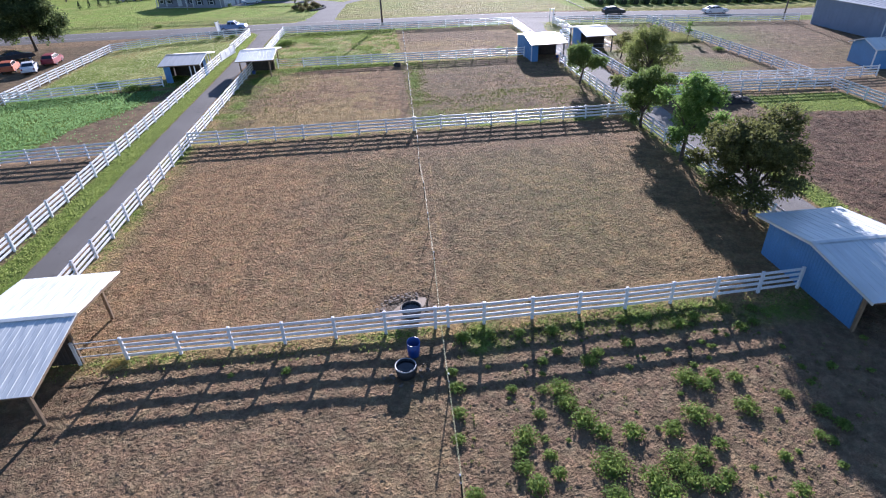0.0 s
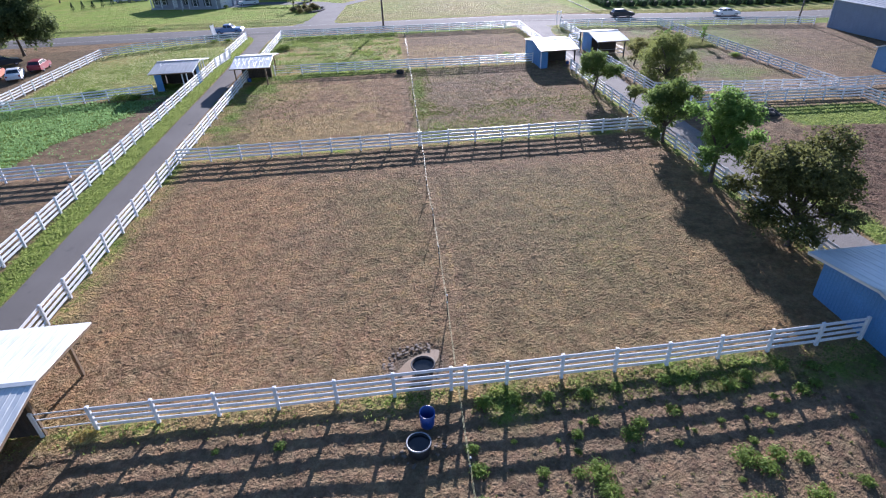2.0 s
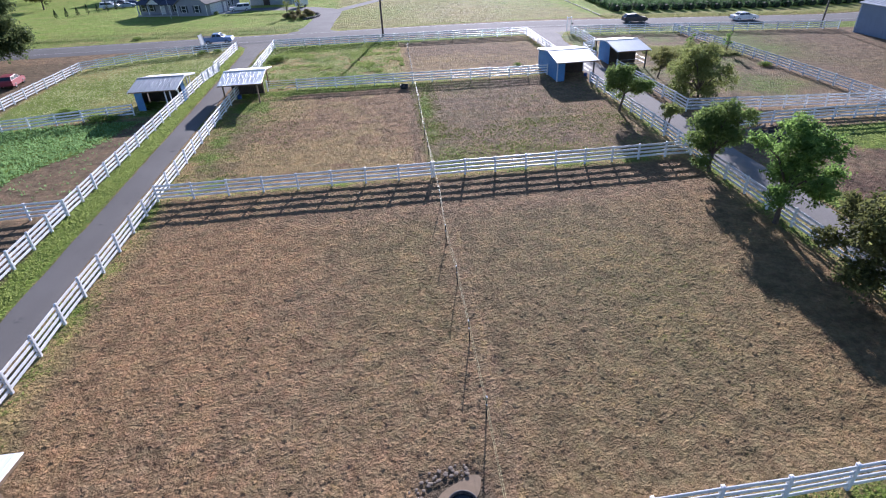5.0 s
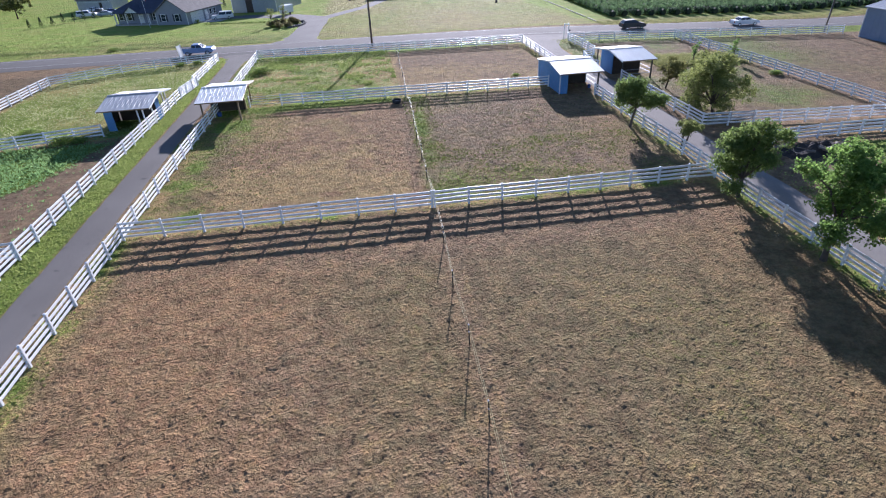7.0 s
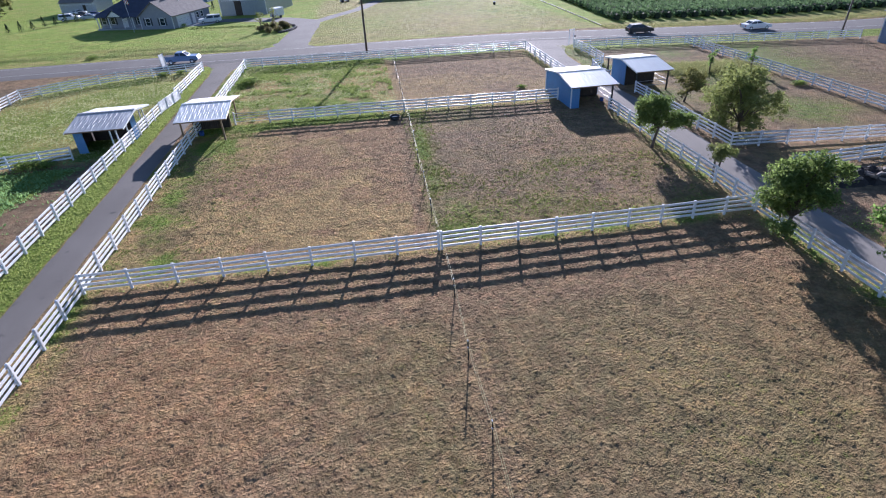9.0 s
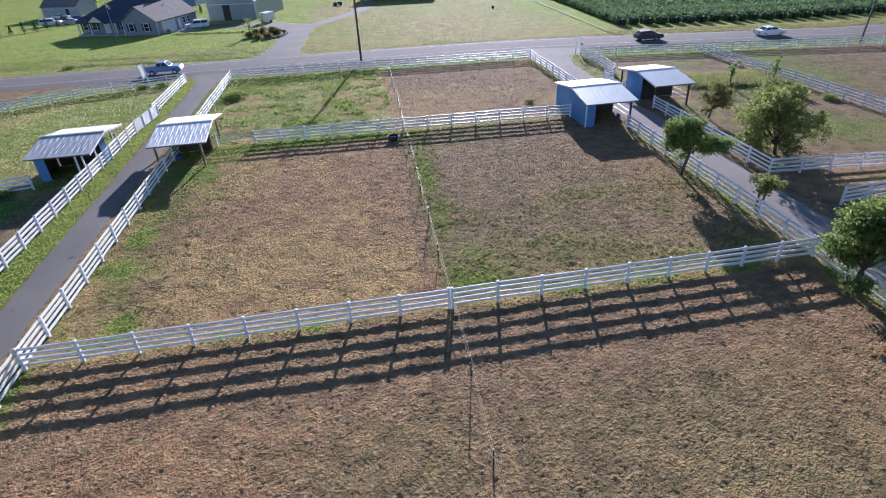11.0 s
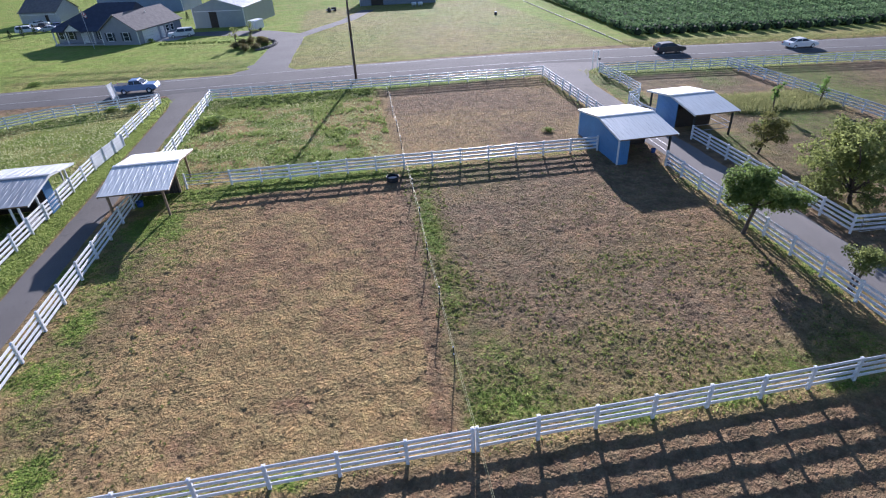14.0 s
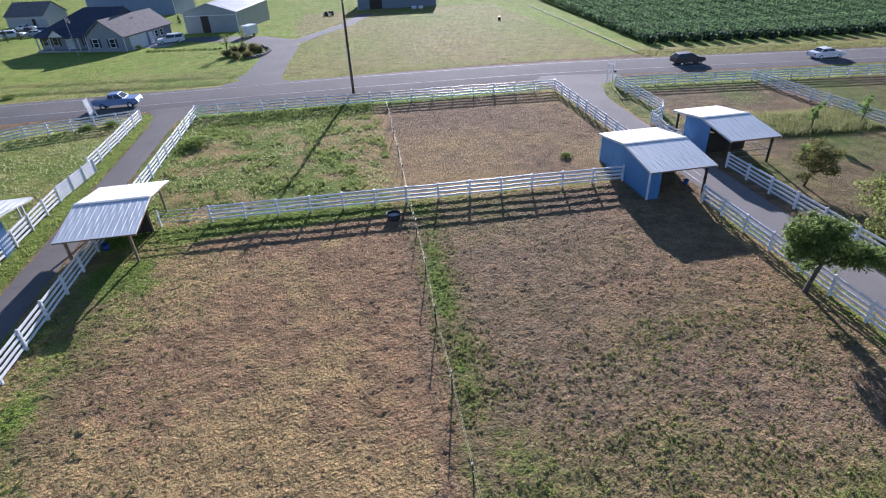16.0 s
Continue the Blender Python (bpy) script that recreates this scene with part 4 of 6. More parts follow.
tree("small bronze leaved tree in the dry paddock", 31.3, 54.2, 3.45, 1.5, 0.75, LEAF_RUST, 16, 5500, 0.085, (0.4, -0.3), boughs=8, clump=0.24)
tree("broad olive green tree at the lane corner", 31.2, 44.4, 6.2, 3.0, 0.35, LEAF_OLIVE, 19, 25000, 0.105, (-0.45, 0.3), boughs=15, clump=0.30)
tree("slender staked sapling in tall dry grass", 40.7, 64.6, 3.0, 0.45, 1.0, LEAF_BRIGHT, 21, 420, 0.10, boughs=5, clump=0.22)
tree("slender staked sapling in tall dry grass", 47.0, 65.6, 3.0, 0.5, 0.9, LEAF_BRIGHT, 22, 520, 0.10, boughs=5, clump=0.22)
tree("large dark shade tree beside the gravel parking", -60.3, 84.4, 10.2, 4.8, 2.2, LEAF_SHADE, 25, 26000, 0.24, boughs=18, clump=0.75)
tree("dark overgrown tree behind the parked cars", -71, 84, 8.5, 6.5, 0.5, LEAF_SHADE, 27, 14000, 0.28, boughs=16, clump=0.8)


# ---- grass and weeds ----
def blades(name, label, leaf, xs, ys, tall, wide, per, rng_np, lift=0.0):
    """Many small tufts, each of a few leaning blades, in one mesh."""
    n = len(xs)
    z0 = surface(xs, ys) + lift
    ang = rng_np.uniform(0, math.tau, (n, per))
    lean = rng_np.uniform(0.25, 1.0, (n, per))
    h = tall[:, None] * rng_np.uniform(0.6, 1.2, (n, per))
    w = wide[:, None] * rng_np.uniform(0.6, 1.3, (n, per))
    ca, sa = np.cos(ang), np.sin(ang)
    bx, by = xs[:, None] + ca * w * 0.35, ys[:, None] + sa * w * 0.35
    tx, ty = bx + ca * h * lean, by + sa * h * lean
    zz = np.broadcast_to(z0[:, None], (n, per))
    v = np.stack([np.stack([bx - sa * w / 2, by + ca * w / 2, zz - 0.02], -1), np.stack([bx + sa * w / 2, by - ca * w / 2, zz - 0.02], -1),
                  np.stack([tx, ty, zz + h * np.sqrt(np.maximum(0.1, 1.3 - lean))], -1)], 2).reshape(-1, 3)
    k = n * per
    me = bpy.data.meshes.new(name)
    me.vertices.add(3 * k)
    me.vertices.foreach_set("co", v.ravel())
    me.loops.add(3 * k)
    me.loops.foreach_set("vertex_index", np.arange(3 * k))
    me.polygons.add(k)
    me.polygons.foreach_set("loop_start", np.arange(k) * 3)
    me.polygons.foreach_set("loop_total", np.full(k, 3))
    me.materials.append(leaf)
    me.update(calc_edges=True)
    return thing(name, label, "grass", kind="stuff", data=me)


def mounds(name, label, mat, xs, ys, tall, wide, rng_np, category):
    """Many low lumps in one mesh, each with the cover of the ground it lies on."""
    n = len(xs)
    z0 = surface(xs, ys) - 0.012
    ang = rng_np.uniform(0, math.tau, n)[:, None] + np.arange(5) * math.tau / 5 + rng_np.uniform(-0.3, 0.3, (n, 5))
    rad = wide[:, None] * rng_np.uniform(0.7, 1.25, (n, 5))
    base = np.stack([xs[:, None] + rad * np.cos(ang), ys[:, None] + rad * np.sin(ang), np.broadcast_to(z0[:, None], (n, 5))], -1)
    tip = np.stack([xs + rng_np.uniform(-0.3, 0.3, n) * wide, ys + rng_np.uniform(-0.3, 0.3, n) * wide, z0 + 0.012 + np.minimum(tall, wide * 0.25)], -1)
    v = np.concatenate([base, tip[:, None]], 1).reshape(-1, 3)
    o = np.arange(n)[:, None] * 6
    tris = np.concatenate([o + np.array([i, (i + 1) % 5, 5]) for i in range(5)], 1).ravel()
    me = bpy.data.meshes.new(name)
    me.vertices.add(6 * n)
    me.vertices.foreach_set("co", v.ravel())
    me.loops.add(15 * n)
    me.loops.foreach_set("vertex_index", tris)
    me.polygons.add(5 * n)
    me.polygons.foreach_set("loop_start", np.arange(5 * n) * 3)
    me.polygons.foreach_set("loop_total", np.full(5 * n, 3))
    me.polygons.foreach_set("use_smooth", np.ones(5 * n, bool))
    me.materials.append(mat)
    layers = cover(xs, ys)
    for at_name, three in (("cover", layers[:3]), ("cover_b", layers[3:6])):
        at = me.color_attributes.new(at_name, "FLOAT_COLOR", "POINT")
        at.data.foreach_set("color", np.repeat(np.stack([*three, np.ones(n)], -1), 6, axis=0).ravel().astype(np.float32))
    me.update(calc_edges=True)
    return thing(name, label, category, kind="stuff", data=me)


VERGE_LEAF = leafy("bright_verge_blades", (0.25, 0.33, 0.085), (0.50, 0.56, 0.18), 0.7, 0.6)
FIELD_LEAF = leafy("lush_green_blades", (0.18, 0.34, 0.11), (0.42, 0.60, 0.25), 0.7, 0.6)
STRAW_LEAF = leafy("dry_grass_blades", (0.30, 0.225, 0.115), (0.48, 0.37, 0.19), 0.8, 0.5)
GRASS_LEAF = leafy("green_grass_blades", (0.13, 0.235, 0.038), (0.30, 0.40, 0.08), 0.6, 0.55)
SEED_LEAF = leafy("seeding_grass_blades", (0.20, 0.24, 0.08), (0.50, 0.48, 0.22), 0.7, 0.5)
RANK_LEAF = leafy("rank_grass_blades", (0.17, 0.26, 0.06), (0.46, 0.52, 0.18), 0.7, 0.55)
DRY_WEED = leafy("withered_weed_leaves", (0.16, 0.15, 0.065), (0.33, 0.28, 0.13), 0.7, 0.45)
TALL_LEAF = leafy("tall_pale_grass_blades", (0.44, 0.46, 0.20), (0.72, 0.72, 0.38), 0.7, 0.6)
WEED_LEAF = leafy("weed_leaves", (0.175, 0.275, 0.066), (0.46, 0.56, 0.15), 0.6, 0.62)
OLIVE_WEED = leafy("olive_weed_leaves", (0.155, 0.185, 0.06), (0.38, 0.42, 0.13), 0.7, 0.55)
rs = np.random.RandomState(5)


def scatter(x0, x1, y0, y1, per_m2):
    k = int((x1 - x0) * (y1 - y0) * per_m2)
    return rs.uniform(x0, x1, k), rs.uniform(y0, y1, k)


def sown(areas):
    xs, ys = zip(*(scatter(*a) for a in areas))
    xs, ys = np.concatenate(xs), np.concatenate(ys)
    off_lane = (np.abs(xs - lane_west(ys)) > 1.35) & ((np.abs(xs - 25.3) > 1.6) | (ys > 66)) & (ys < 91.5)
    return xs[off_lane], ys[off_lane]


xs, ys = sown([(-20, 22.5, -13, 30, 34), (-20, 22.5, 30, 60, 28), (-19.5, 23, 60, 87, 18)])
green, straw, red, lawn, plough, wet, lumps = cover(xs, ys)
patch = fbm(xs, ys, 0.9, 77, 2)
pick = rs.uniform(0, 1, len(xs))
clear = wet < 0.25
is_green = clear & (pick < (green - 0.40) * 1.9)
is_straw = clear & ~is_green & (rs.uniform(0, 1, len(xs)) < np.clip((straw - 0.42) * 1.2, 0, 0.35) * (patch + 0.4))
is_soil = clear & ~is_green & ~is_straw & (rs.uniform(0, 1, len(xs)) < 0.65)
n1 = lambda q, lo, hi: rs.uniform(lo, hi, int(q.sum()))  # noqa: E731
blades("dry_grass", "short dry yellow brown grass tufts in the paddocks", STRAW_LEAF, xs[is_straw], ys[is_straw], n1(is_straw, 0.025, 0.06), n1(is_straw, 0.06, 0.12), 3, rs)
mounds("clods", "trodden clods and hoof marks on the dry soil", GROUND, xs[is_soil], ys[is_soil], n1(is_soil, 0.012, 0.05), n1(is_soil, 0.08, 0.21), rs, "soil")
blades("grass", "short green grass growing back in the paddocks", GRASS_LEAF, xs[is_green], ys[is_green], n1(is_green, 0.03, 0.08), n1(is_green, 0.05, 0.10), 4, rs)
xs, ys = sown([(-26, -23.6, -8, 90, 70), (-21.3, -19.6, -8, 90, 30), (26.8, 29.2, 0, 30, 40), (36, 49, 28, 35, 26), (21.8, 23.9, 5, 86, 22), (-20, 22, -1.3, 0.4, 25), (-20, 22, 29.2, 30.8, 22), (2, 21, 30.8, 35.5, 12), (-19, 19, 57, 60.5, 28)])
green, straw, red, lawn, plough, wet, lumps = cover(xs, ys)
keep = rs.uniform(0, 1, len(xs)) < green
blades("verge_grass", "bright green uncut grass along lanes and fences", VERGE_LEAF, xs[keep], ys[keep], n1(keep, 0.05, 0.14), n1(keep, 0.04, 0.10), 4, rs)
xs, ys = sown([(-47, -26, 29, 53, 34)])
green, straw, red, lawn, plough, wet, lumps = cover(xs, ys)
keep = rs.uniform(0, 1, len(xs)) < green
blades("field_grass", "lush green weedy grass in the western field", FIELD_LEAF, xs[keep], ys[keep], n1(keep, 0.08, 0.25), n1(keep, 0.05, 0.13), 4, rs)
xs, ys = scatter(29.2, 70, -2, 28, 13)
mounds("tilled_clods", "dark turned clods of the ploughed field", GROUND, xs, ys, rs.uniform(0.03, 0.09, len(xs)), rs.uniform(0.10, 0.26, len(xs)), rs, "soil")
xs, ys = scatter(28.6, 76, 41, 82, 4)
keep = ((xs > 50) | (xs < 48)) & ~((xs < 33.5) & (ys > 58) & (ys < 69))
mounds("dry_clods", "dry tufted ground of the eastern paddocks", GROUND, xs[keep], ys[keep], n1(keep, 0.02, 0.09), n1(keep, 0.06, 0.16), rs, "soil")
xs, ys = sown([(-46, -25.5, 53, 90, 24), (28.5, 76, 82.3, 86.5, 16), (-18.5, 1.4, 60, 87, 26)])
tuft = fbm(xs, ys, 2.5, 91, 2)
keep = (rs.uniform(0, 1, len(xs)) < tuft + 0.1) & ~((xs < -26) & (ys > 79 + (xs + 46) * 0.5 + 7))
blades("tall_grass", "tall pale seeding grass in the outer fields", TALL_LEAF, xs[keep], ys[keep], n1(keep, 0.05, 0.16) * (0.6 + tuft[keep]), n1(keep, 0.025, 0.07), 6, rs)
xs, ys = sown([(35.5, 48.3, 63.2, 70.5, 75)])
edge = np.clip(np.minimum(ys - 63.2 - 1.2 * fbm(xs, ys, 3.0, 93), 70.5 - ys) / 1.5, 0, 1) * np.clip((xs - 35.5) / 2, 0, 1)
keep = rs.uniform(0, 1, len(xs)) < edge
blades("seeding_grass", "tall bank of pale seeding grass between the eastern paddocks", SEED_LEAF, xs[keep], ys[keep], n1(keep, 0.35, 0.85), n1(keep, 0.03, 0.07), 5, rs)

xs, ys = sown([(-18.6, 1.4, 60, 87, 22), (-46, -25.5, 53, 90, 2)])
clump = fbm(xs, ys, 1.8, 57, 2) + 0.25 * np.clip((ys - 78) / 8, 0, 1) * (xs > -20)
keep = rs.uniform(0, 1, len(xs)) < np.clip((clump - 0.50) * 6, 0, 1)
blades("rank_grass", "rank green and pale grass clumps of the roadside paddock", RANK_LEAF, xs[keep], ys[keep], n1(keep, 0.12, 0.34), n1(keep, 0.05, 0.11), 6, rs)
xs, ys = sown([(1.5, 21.5, 31, 57, 7)])
clump = fbm(xs, ys, 2.6, 58, 2)
keep = rs.uniform(0, 1, len(xs)) < np.clip((clump - 0.40) * 3, 0, 0.9) * np.clip((62 - ys) / 22, 0.15, 1)
blades("withered_weeds", "small withered weeds standing in the trodden soil", DRY_WEED, xs[keep], ys[keep], n1(keep, 0.03, 0.07), n1(keep, 0.06, 0.12), 7, rs)


xs, ys = sown([(1.6, 22, -12, -0.5, 5), (0.9, 19, -2.0, -0.25, 34), (0.2, 1.0, -11, -0.5, 14), (1.5, 21, 30.5, 42, 34), (1.0, 4.0, 30, 58, 26), (4, 21, 40, 57, 4), (-19.4, -11, 31, 57, 11), (-19, 1, 56.8, 59.2, 16), (-18.5, 1, 80, 87, 9), (-20, -18.6, 6, 55, 9)])
green, straw, red, lawn, plough, wet, lumps = cover(xs, ys)
clump = 0.55 * fbm(xs, ys, 1.6, 55, 2) + 0.5 * fbm(xs, ys, 6.0, 56, 2)
keep = rs.uniform(0, 1, len(xs)) < (green + 0.18) * np.clip((clump - 0.36) * 4.5, 0, 1.3)
blades("broadleaf_weeds", "scattered low olive weeds in the paddocks", OLIVE_WEED, xs[keep], ys[keep], n1(keep, 0.03, 0.09), n1(keep, 0.06, 0.13), 8, rs)


xs, ys = scatter(43, 130, 97.5, 107.0, 9)
bank = road_bank(xs)
keep = (ys > bank) & (ys < bank + 4.2 + 2.0 * fbm(xs, ys, 5.0, 95))
blades("roadside_straw", "pale seeding grass along the road below the vines", SEED_LEAF, xs[keep], ys[keep], n1(keep, 0.10, 0.30), n1(keep, 0.05, 0.11), 5, rs)


def weed_mesh(seed, r, tall, count):
    rng = random.Random(seed)
    s = Shape()
    for i in range(count):
        a, d = rng.uniform(0, math.tau), r * math.sqrt(rng.uniform(0, 1)) * (0.75 + 0.3 * math.sin(seed + 3 * i))
        h = tall * (1 - 0.55 * (d / (r * 1.1)) ** 2) * rng.uniform(0.35, 1.1)
        p = Vector((d * math.cos(a), d * math.sin(a), max(0.02, h)))
        n = Vector((math.cos(a) * 0.6, math.sin(a) * 0.6, 1)).normalized() + Vector((rng.gauss(0, 0.4), rng.gauss(0, 0.4), 0))
        n.normalize()
        t = n.orthogonal().normalized()
        t = Matrix.Rotation(rng.uniform(0, math.tau), 3, n) @ t
        w, q = n.cross(t), rng.uniform(0.05, 0.11)
        s.add([p - t * q, p - w * q * 0.4, p + t * q, p + w * q * 0.4], [(0, 1, 2), (0, 2, 3)])
    for i in range(count // 14):
        a, d = rng.uniform(0, math.tau), r * 0.7 * rng.random()
        s.tube((d * 0.4 * math.cos(a), d * 0.4 * math.sin(a), -0.03), (d * math.cos(a), d * math.sin(a), tall * 0.7), 0.008, 0.004, 4, caps=False)
    return s.mesh("weed", WEED_LEAF)


WEEDS = [weed_mesh(1, 0.42, 0.34, 260), weed_mesh(2, 0.65, 0.42, 480), weed_mesh(3, 0.28, 0.24, 130), weed_mesh(4, 0.9, 0.46, 760)]


def weed(x, y, k, size, rng, group="weeds in the front paddock", label="leafy green weed clump growing in bare soil"):
    thing("weed", label, "weed", pose(x, y, float(gz(x, y)) + 0.01, 0, 0, rng.uniform(0, 360)) @ Matrix.Diagonal((size, size, size * 0.75, 1)),
          group=group, data=WEEDS[k])


rng = random.Random(31)
for x, y, k, s in ((4.83, -4.87, 1, 1.0), (4.9, -5.67, 1, 0.9), (5.3, -6.6, 1, 1.05), (5.8, -7.3, 0, 1.1), (6.95, -7.5, 0, 1.2), (8.5, -7.6, 0, 1.1), (10.4, -5.0, 1, 1.0), (10.9, -5.5, 0, 1.1),
                   (9.8, -7.0, 1, 1.1), (11.6, -5.0, 0, 1.0), (12.45, -5.3, 0, 0.9), (12.0, -6.9, 1, 0.9), (13.96, -6.5, 0, 0.8), (5.6, -8.8, 3, 0.95), (6.9, -9.6, 1, 1.0), (8.0, -9.1, 3, 0.9),
                   (9.0, -8.9, 0, 1.2), (9.96, -8.5, 0, 0.8), (8.3, -9.8, 1, 0.9), (2.8, -7.1, 1, 0.95), (2.4, -7.8, 0, 0.9), (2.4, -8.5, 0, 1.0), (3.63, -6.1, 0, 0.8), (2.7, -9.3, 0, 1.1),
                   (0.5, -4.2, 0, 1.0), (0.4, -5.6, 0, 0.9), (0.2, -6.9, 0, 0.8), (0.4, -3.2, 2, 1.1), (2.8, -4.6, 0, 0.7), (6.7, -3.4, 1, 0.8), (7.2, -2.9, 0, 0.9), (8.8, -2.5, 0, 0.9),
                   (11.8, -1.5, 0, 1.1), (12.8, -1.1, 1, 0.7), (14.6, -0.7, 1, 0.7), (14.6, -2.2, 0, 1.0), (15.4, -1.9, 0, 0.8), (14.8, -7.5, 0, 1.0), (15.1, -8.3, 0, 0.9), (13.9, -8.6, 0, 0.7),
                   (12.0, -9.3, 2, 1.1), (11.7, -10.7, 0, 0.9), (4.1, -4.8, 0, 0.7), (9.0, -10.1, 0, 1.0), (5.4, -2.6, 2, 1.0), (4.6, -3.1, 2, 1.1), (-7.0, -2.0, 2, 1.0), (-9.5, -1.9, 2, 0.7),
                   (5.3, -10.1, 1, 0.9), (7.1, -10.3, 1, 1.1), (0.4, -9.4, 0, 1.0), (3.6, -8.9, 0, 0.8), (3.5, -8.1, 2, 1.1), (9.5, -9.8, 0, 0.9), (14.2, -8.9, 2, 1.0), (2.5, -0.9, 0, 1.0),
                   (4.0, -1.0, 0, 0.8), (5.6, -1.1, 0, 1.0), (7.0, -0.9, 0, 0.8), (9.2, -0.8, 0, 0.9), (10.6, -0.7, 2, 1.2), (1.2, -1.0, 0, 1.1), (16.0, -0.9, 0, 0.8), (17.0, -5.2, 2, 1.0)):
    weed(x, y, k, s * 0.92, rng)
for i in range(70):
    x, y = rng.uniform(1.6, 21.5), rng.uniform(-11.5, -1.0)
    weed(x, y, 2, rng.uniform(0.3, 0.75), rng)
for x, y, k, s in ((-17.0, 77.4, 3, 2.0), (16.4, 64.3, 1, 1.0), (-38, 56, 3, 1.6), (-36.5, 55.4, 3, 1.3), (-33, 52.4, 3, 1.7), (-31.5, 52.2, 1, 1.6), (-29, 57, 3, 1.1), (37, 60.5, 3, 1.2), (47.5, 57.4, 1, 1.5), (-30.3, 87.0, 3, 1.1), (-28, 87.4, 1, 1.3), (-47, 106.2, 3, 1.4)):
    weed(x, y, k, s, rng, "", "rank green weed clump in rough grass")


# ---- across the road ----
HOUSE_WALL = plain("grey_lap_siding", (0.29, 0.305, 0.35), 0.7, vary=0.1, scale=1.0, grain=8)
SHINGLE = plain("brown_grey_shingles", (0.22, 0.195, 0.18), 0.9, vary=0.3, scale=1.5, grain=14, relief=0.4)
NAVY_ROOF = plain("dark_blue_grey_shingles", (0.05, 0.058, 0.09), 0.8, vary=0.3, scale=1.5, grain=14, relief=0.3)
BARN_WALL = plain("pale_sage_steel", (0.33, 0.37, 0.37), 0.55, vary=0.1, scale=0.6, grain=6)
BARN_BLUE = plain("slate_blue_steel", (0.22, 0.29, 0.40), 0.5, vary=0.12, scale=0.6, grain=6)
PALE_ROOF = roof_metal("pale_steel_roof", (0.42, 0.45, 0.49), 0.6, 0.3)
GLASS = plain("dark_window_glass", (0.03, 0.04, 0.05), 0.08, vary=0.2)
CONCRETE = plain("pale_concrete", (0.42, 0.41, 0.39), 0.9, vary=0.2, scale=0.8)
SHUTTER = plain("dark_shutter", (0.05, 0.055, 0.07), 0.7)


def plan(x, y, turn):
    return Matrix.Translation(on(x, y)) @ pose(0, 0, 0, 0, 0, turn)


def gable(s, x0, x1, y0, y1, wall_h, rise, over=0.4, along="x", k=1, thick=0.18):
    """A gable roof over a rectangle; along names the way its ridge runs."""
    a, b, c, d = (x0 - over, x1 + over, y0 - over, y1 + over)
    mid, half = ((c + d) / 2, (d - c) / 2) if along == "x" else ((a + b) / 2, (b - a) / 2)
    low = wall_h - rise * over / (half - over)
    for sgn in (-1, 1):
        if along == "x":
            top = [(a, mid, wall_h + rise), (b, mid, wall_h + rise), (b, mid + sgn * half, low), (a, mid + sgn * half, low)]
        else:
            top = [(mid, c, wall_h + rise), (mid, d, wall_h + rise), (mid + sgn * half, d, low), (mid + sgn * half, c, low)]
        pts = top + [(p[0], p[1], p[2] - thick) for p in top]
        s.add(pts, [(0, 1, 2, 3), (7, 6, 5, 4), (0, 4, 5, 1), (1, 5, 6, 2), (2, 6, 7, 3), (3, 7, 4, 0)], k)
    return s


def gable_wall(s, x0, x1, y0, y1, h, rise, along="x", k=0):
    """Walls with gable ends, as one closed body."""
    if along == "x":
        m = (y0 + y1) / 2
        end = [(y0, 0), (y1, 0), (y1, h), (m, h + rise), (y0, h)]
        pts = [(x, y, z) for x in (x0, x1) for y, z in end]
    else:
        m = (x0 + x1) / 2
        end = [(x0, 0), (x1, 0), (x1, h), (m, h + rise), (x0, h)]
        pts = [(x, y, z) for y in (y0, y1) for x, z in end]
    pts = [(x, y, z - (0.6 if z == 0 else 0)) for x, y, z in pts]
    s.add(pts, [(0, 1, 2, 3, 4), (9, 8, 7, 6, 5)] + [(i, 5 + i, 5 + (i + 1) % 5, (i + 1) % 5) for i in range(5)], k)
    return s


def opening(parent, x, y, z, w, h, face, kind="window", shutters=True):
    """A framed window or door on a wall that faces -y ('s') or +x ('e')."""
    turn = {"s": 0, "e": 90}[face]
    m = Matrix.Translation((x, y, z)) @ pose(0, 0, 0, 0, 0, turn)
    f = Shape()
    for cx, cz, sx, sz in ((0, h / 2 + 0.05, w + 0.24, 0.12), (0, -h / 2 - 0.05, w + 0.24, 0.12), (-w / 2 - 0.06, 0, 0.12, h), (w / 2 + 0.06, 0, 0.12, h)):
        f.box((cx, -0.03, cz), (sx, 0.08, sz))
    if kind == "window":
        f.box((0, -0.02, 0), (w, 0.04, 0.06))
    fr = part("window" if kind == "window" else kind, f.mesh("frame", TRIM), parent, "white framed window" if kind == "window" else "", m)
    if kind == "window":
        part("pane", Shape().box((0, -0.005, 0), (w, 0.03, h)).mesh("pane", GLASS), fr)
        if shutters:
            for sx in (-1, 1):
                part("shutter", Shape().box((sx * (w / 2 + 0.34), -0.03, 0), (0.42, 0.06, h + 0.1)).mesh("shutter", SHUTTER), fr)
    else:
        s = Shape()
        for i in range(4):
            s.box((0, -0.01, -h / 2 + h * (i + 0.5) / 4), (w, 0.05, h / 4 - 0.03))
        part("door_panel", s.mesh("door_panel", TRIM), fr)


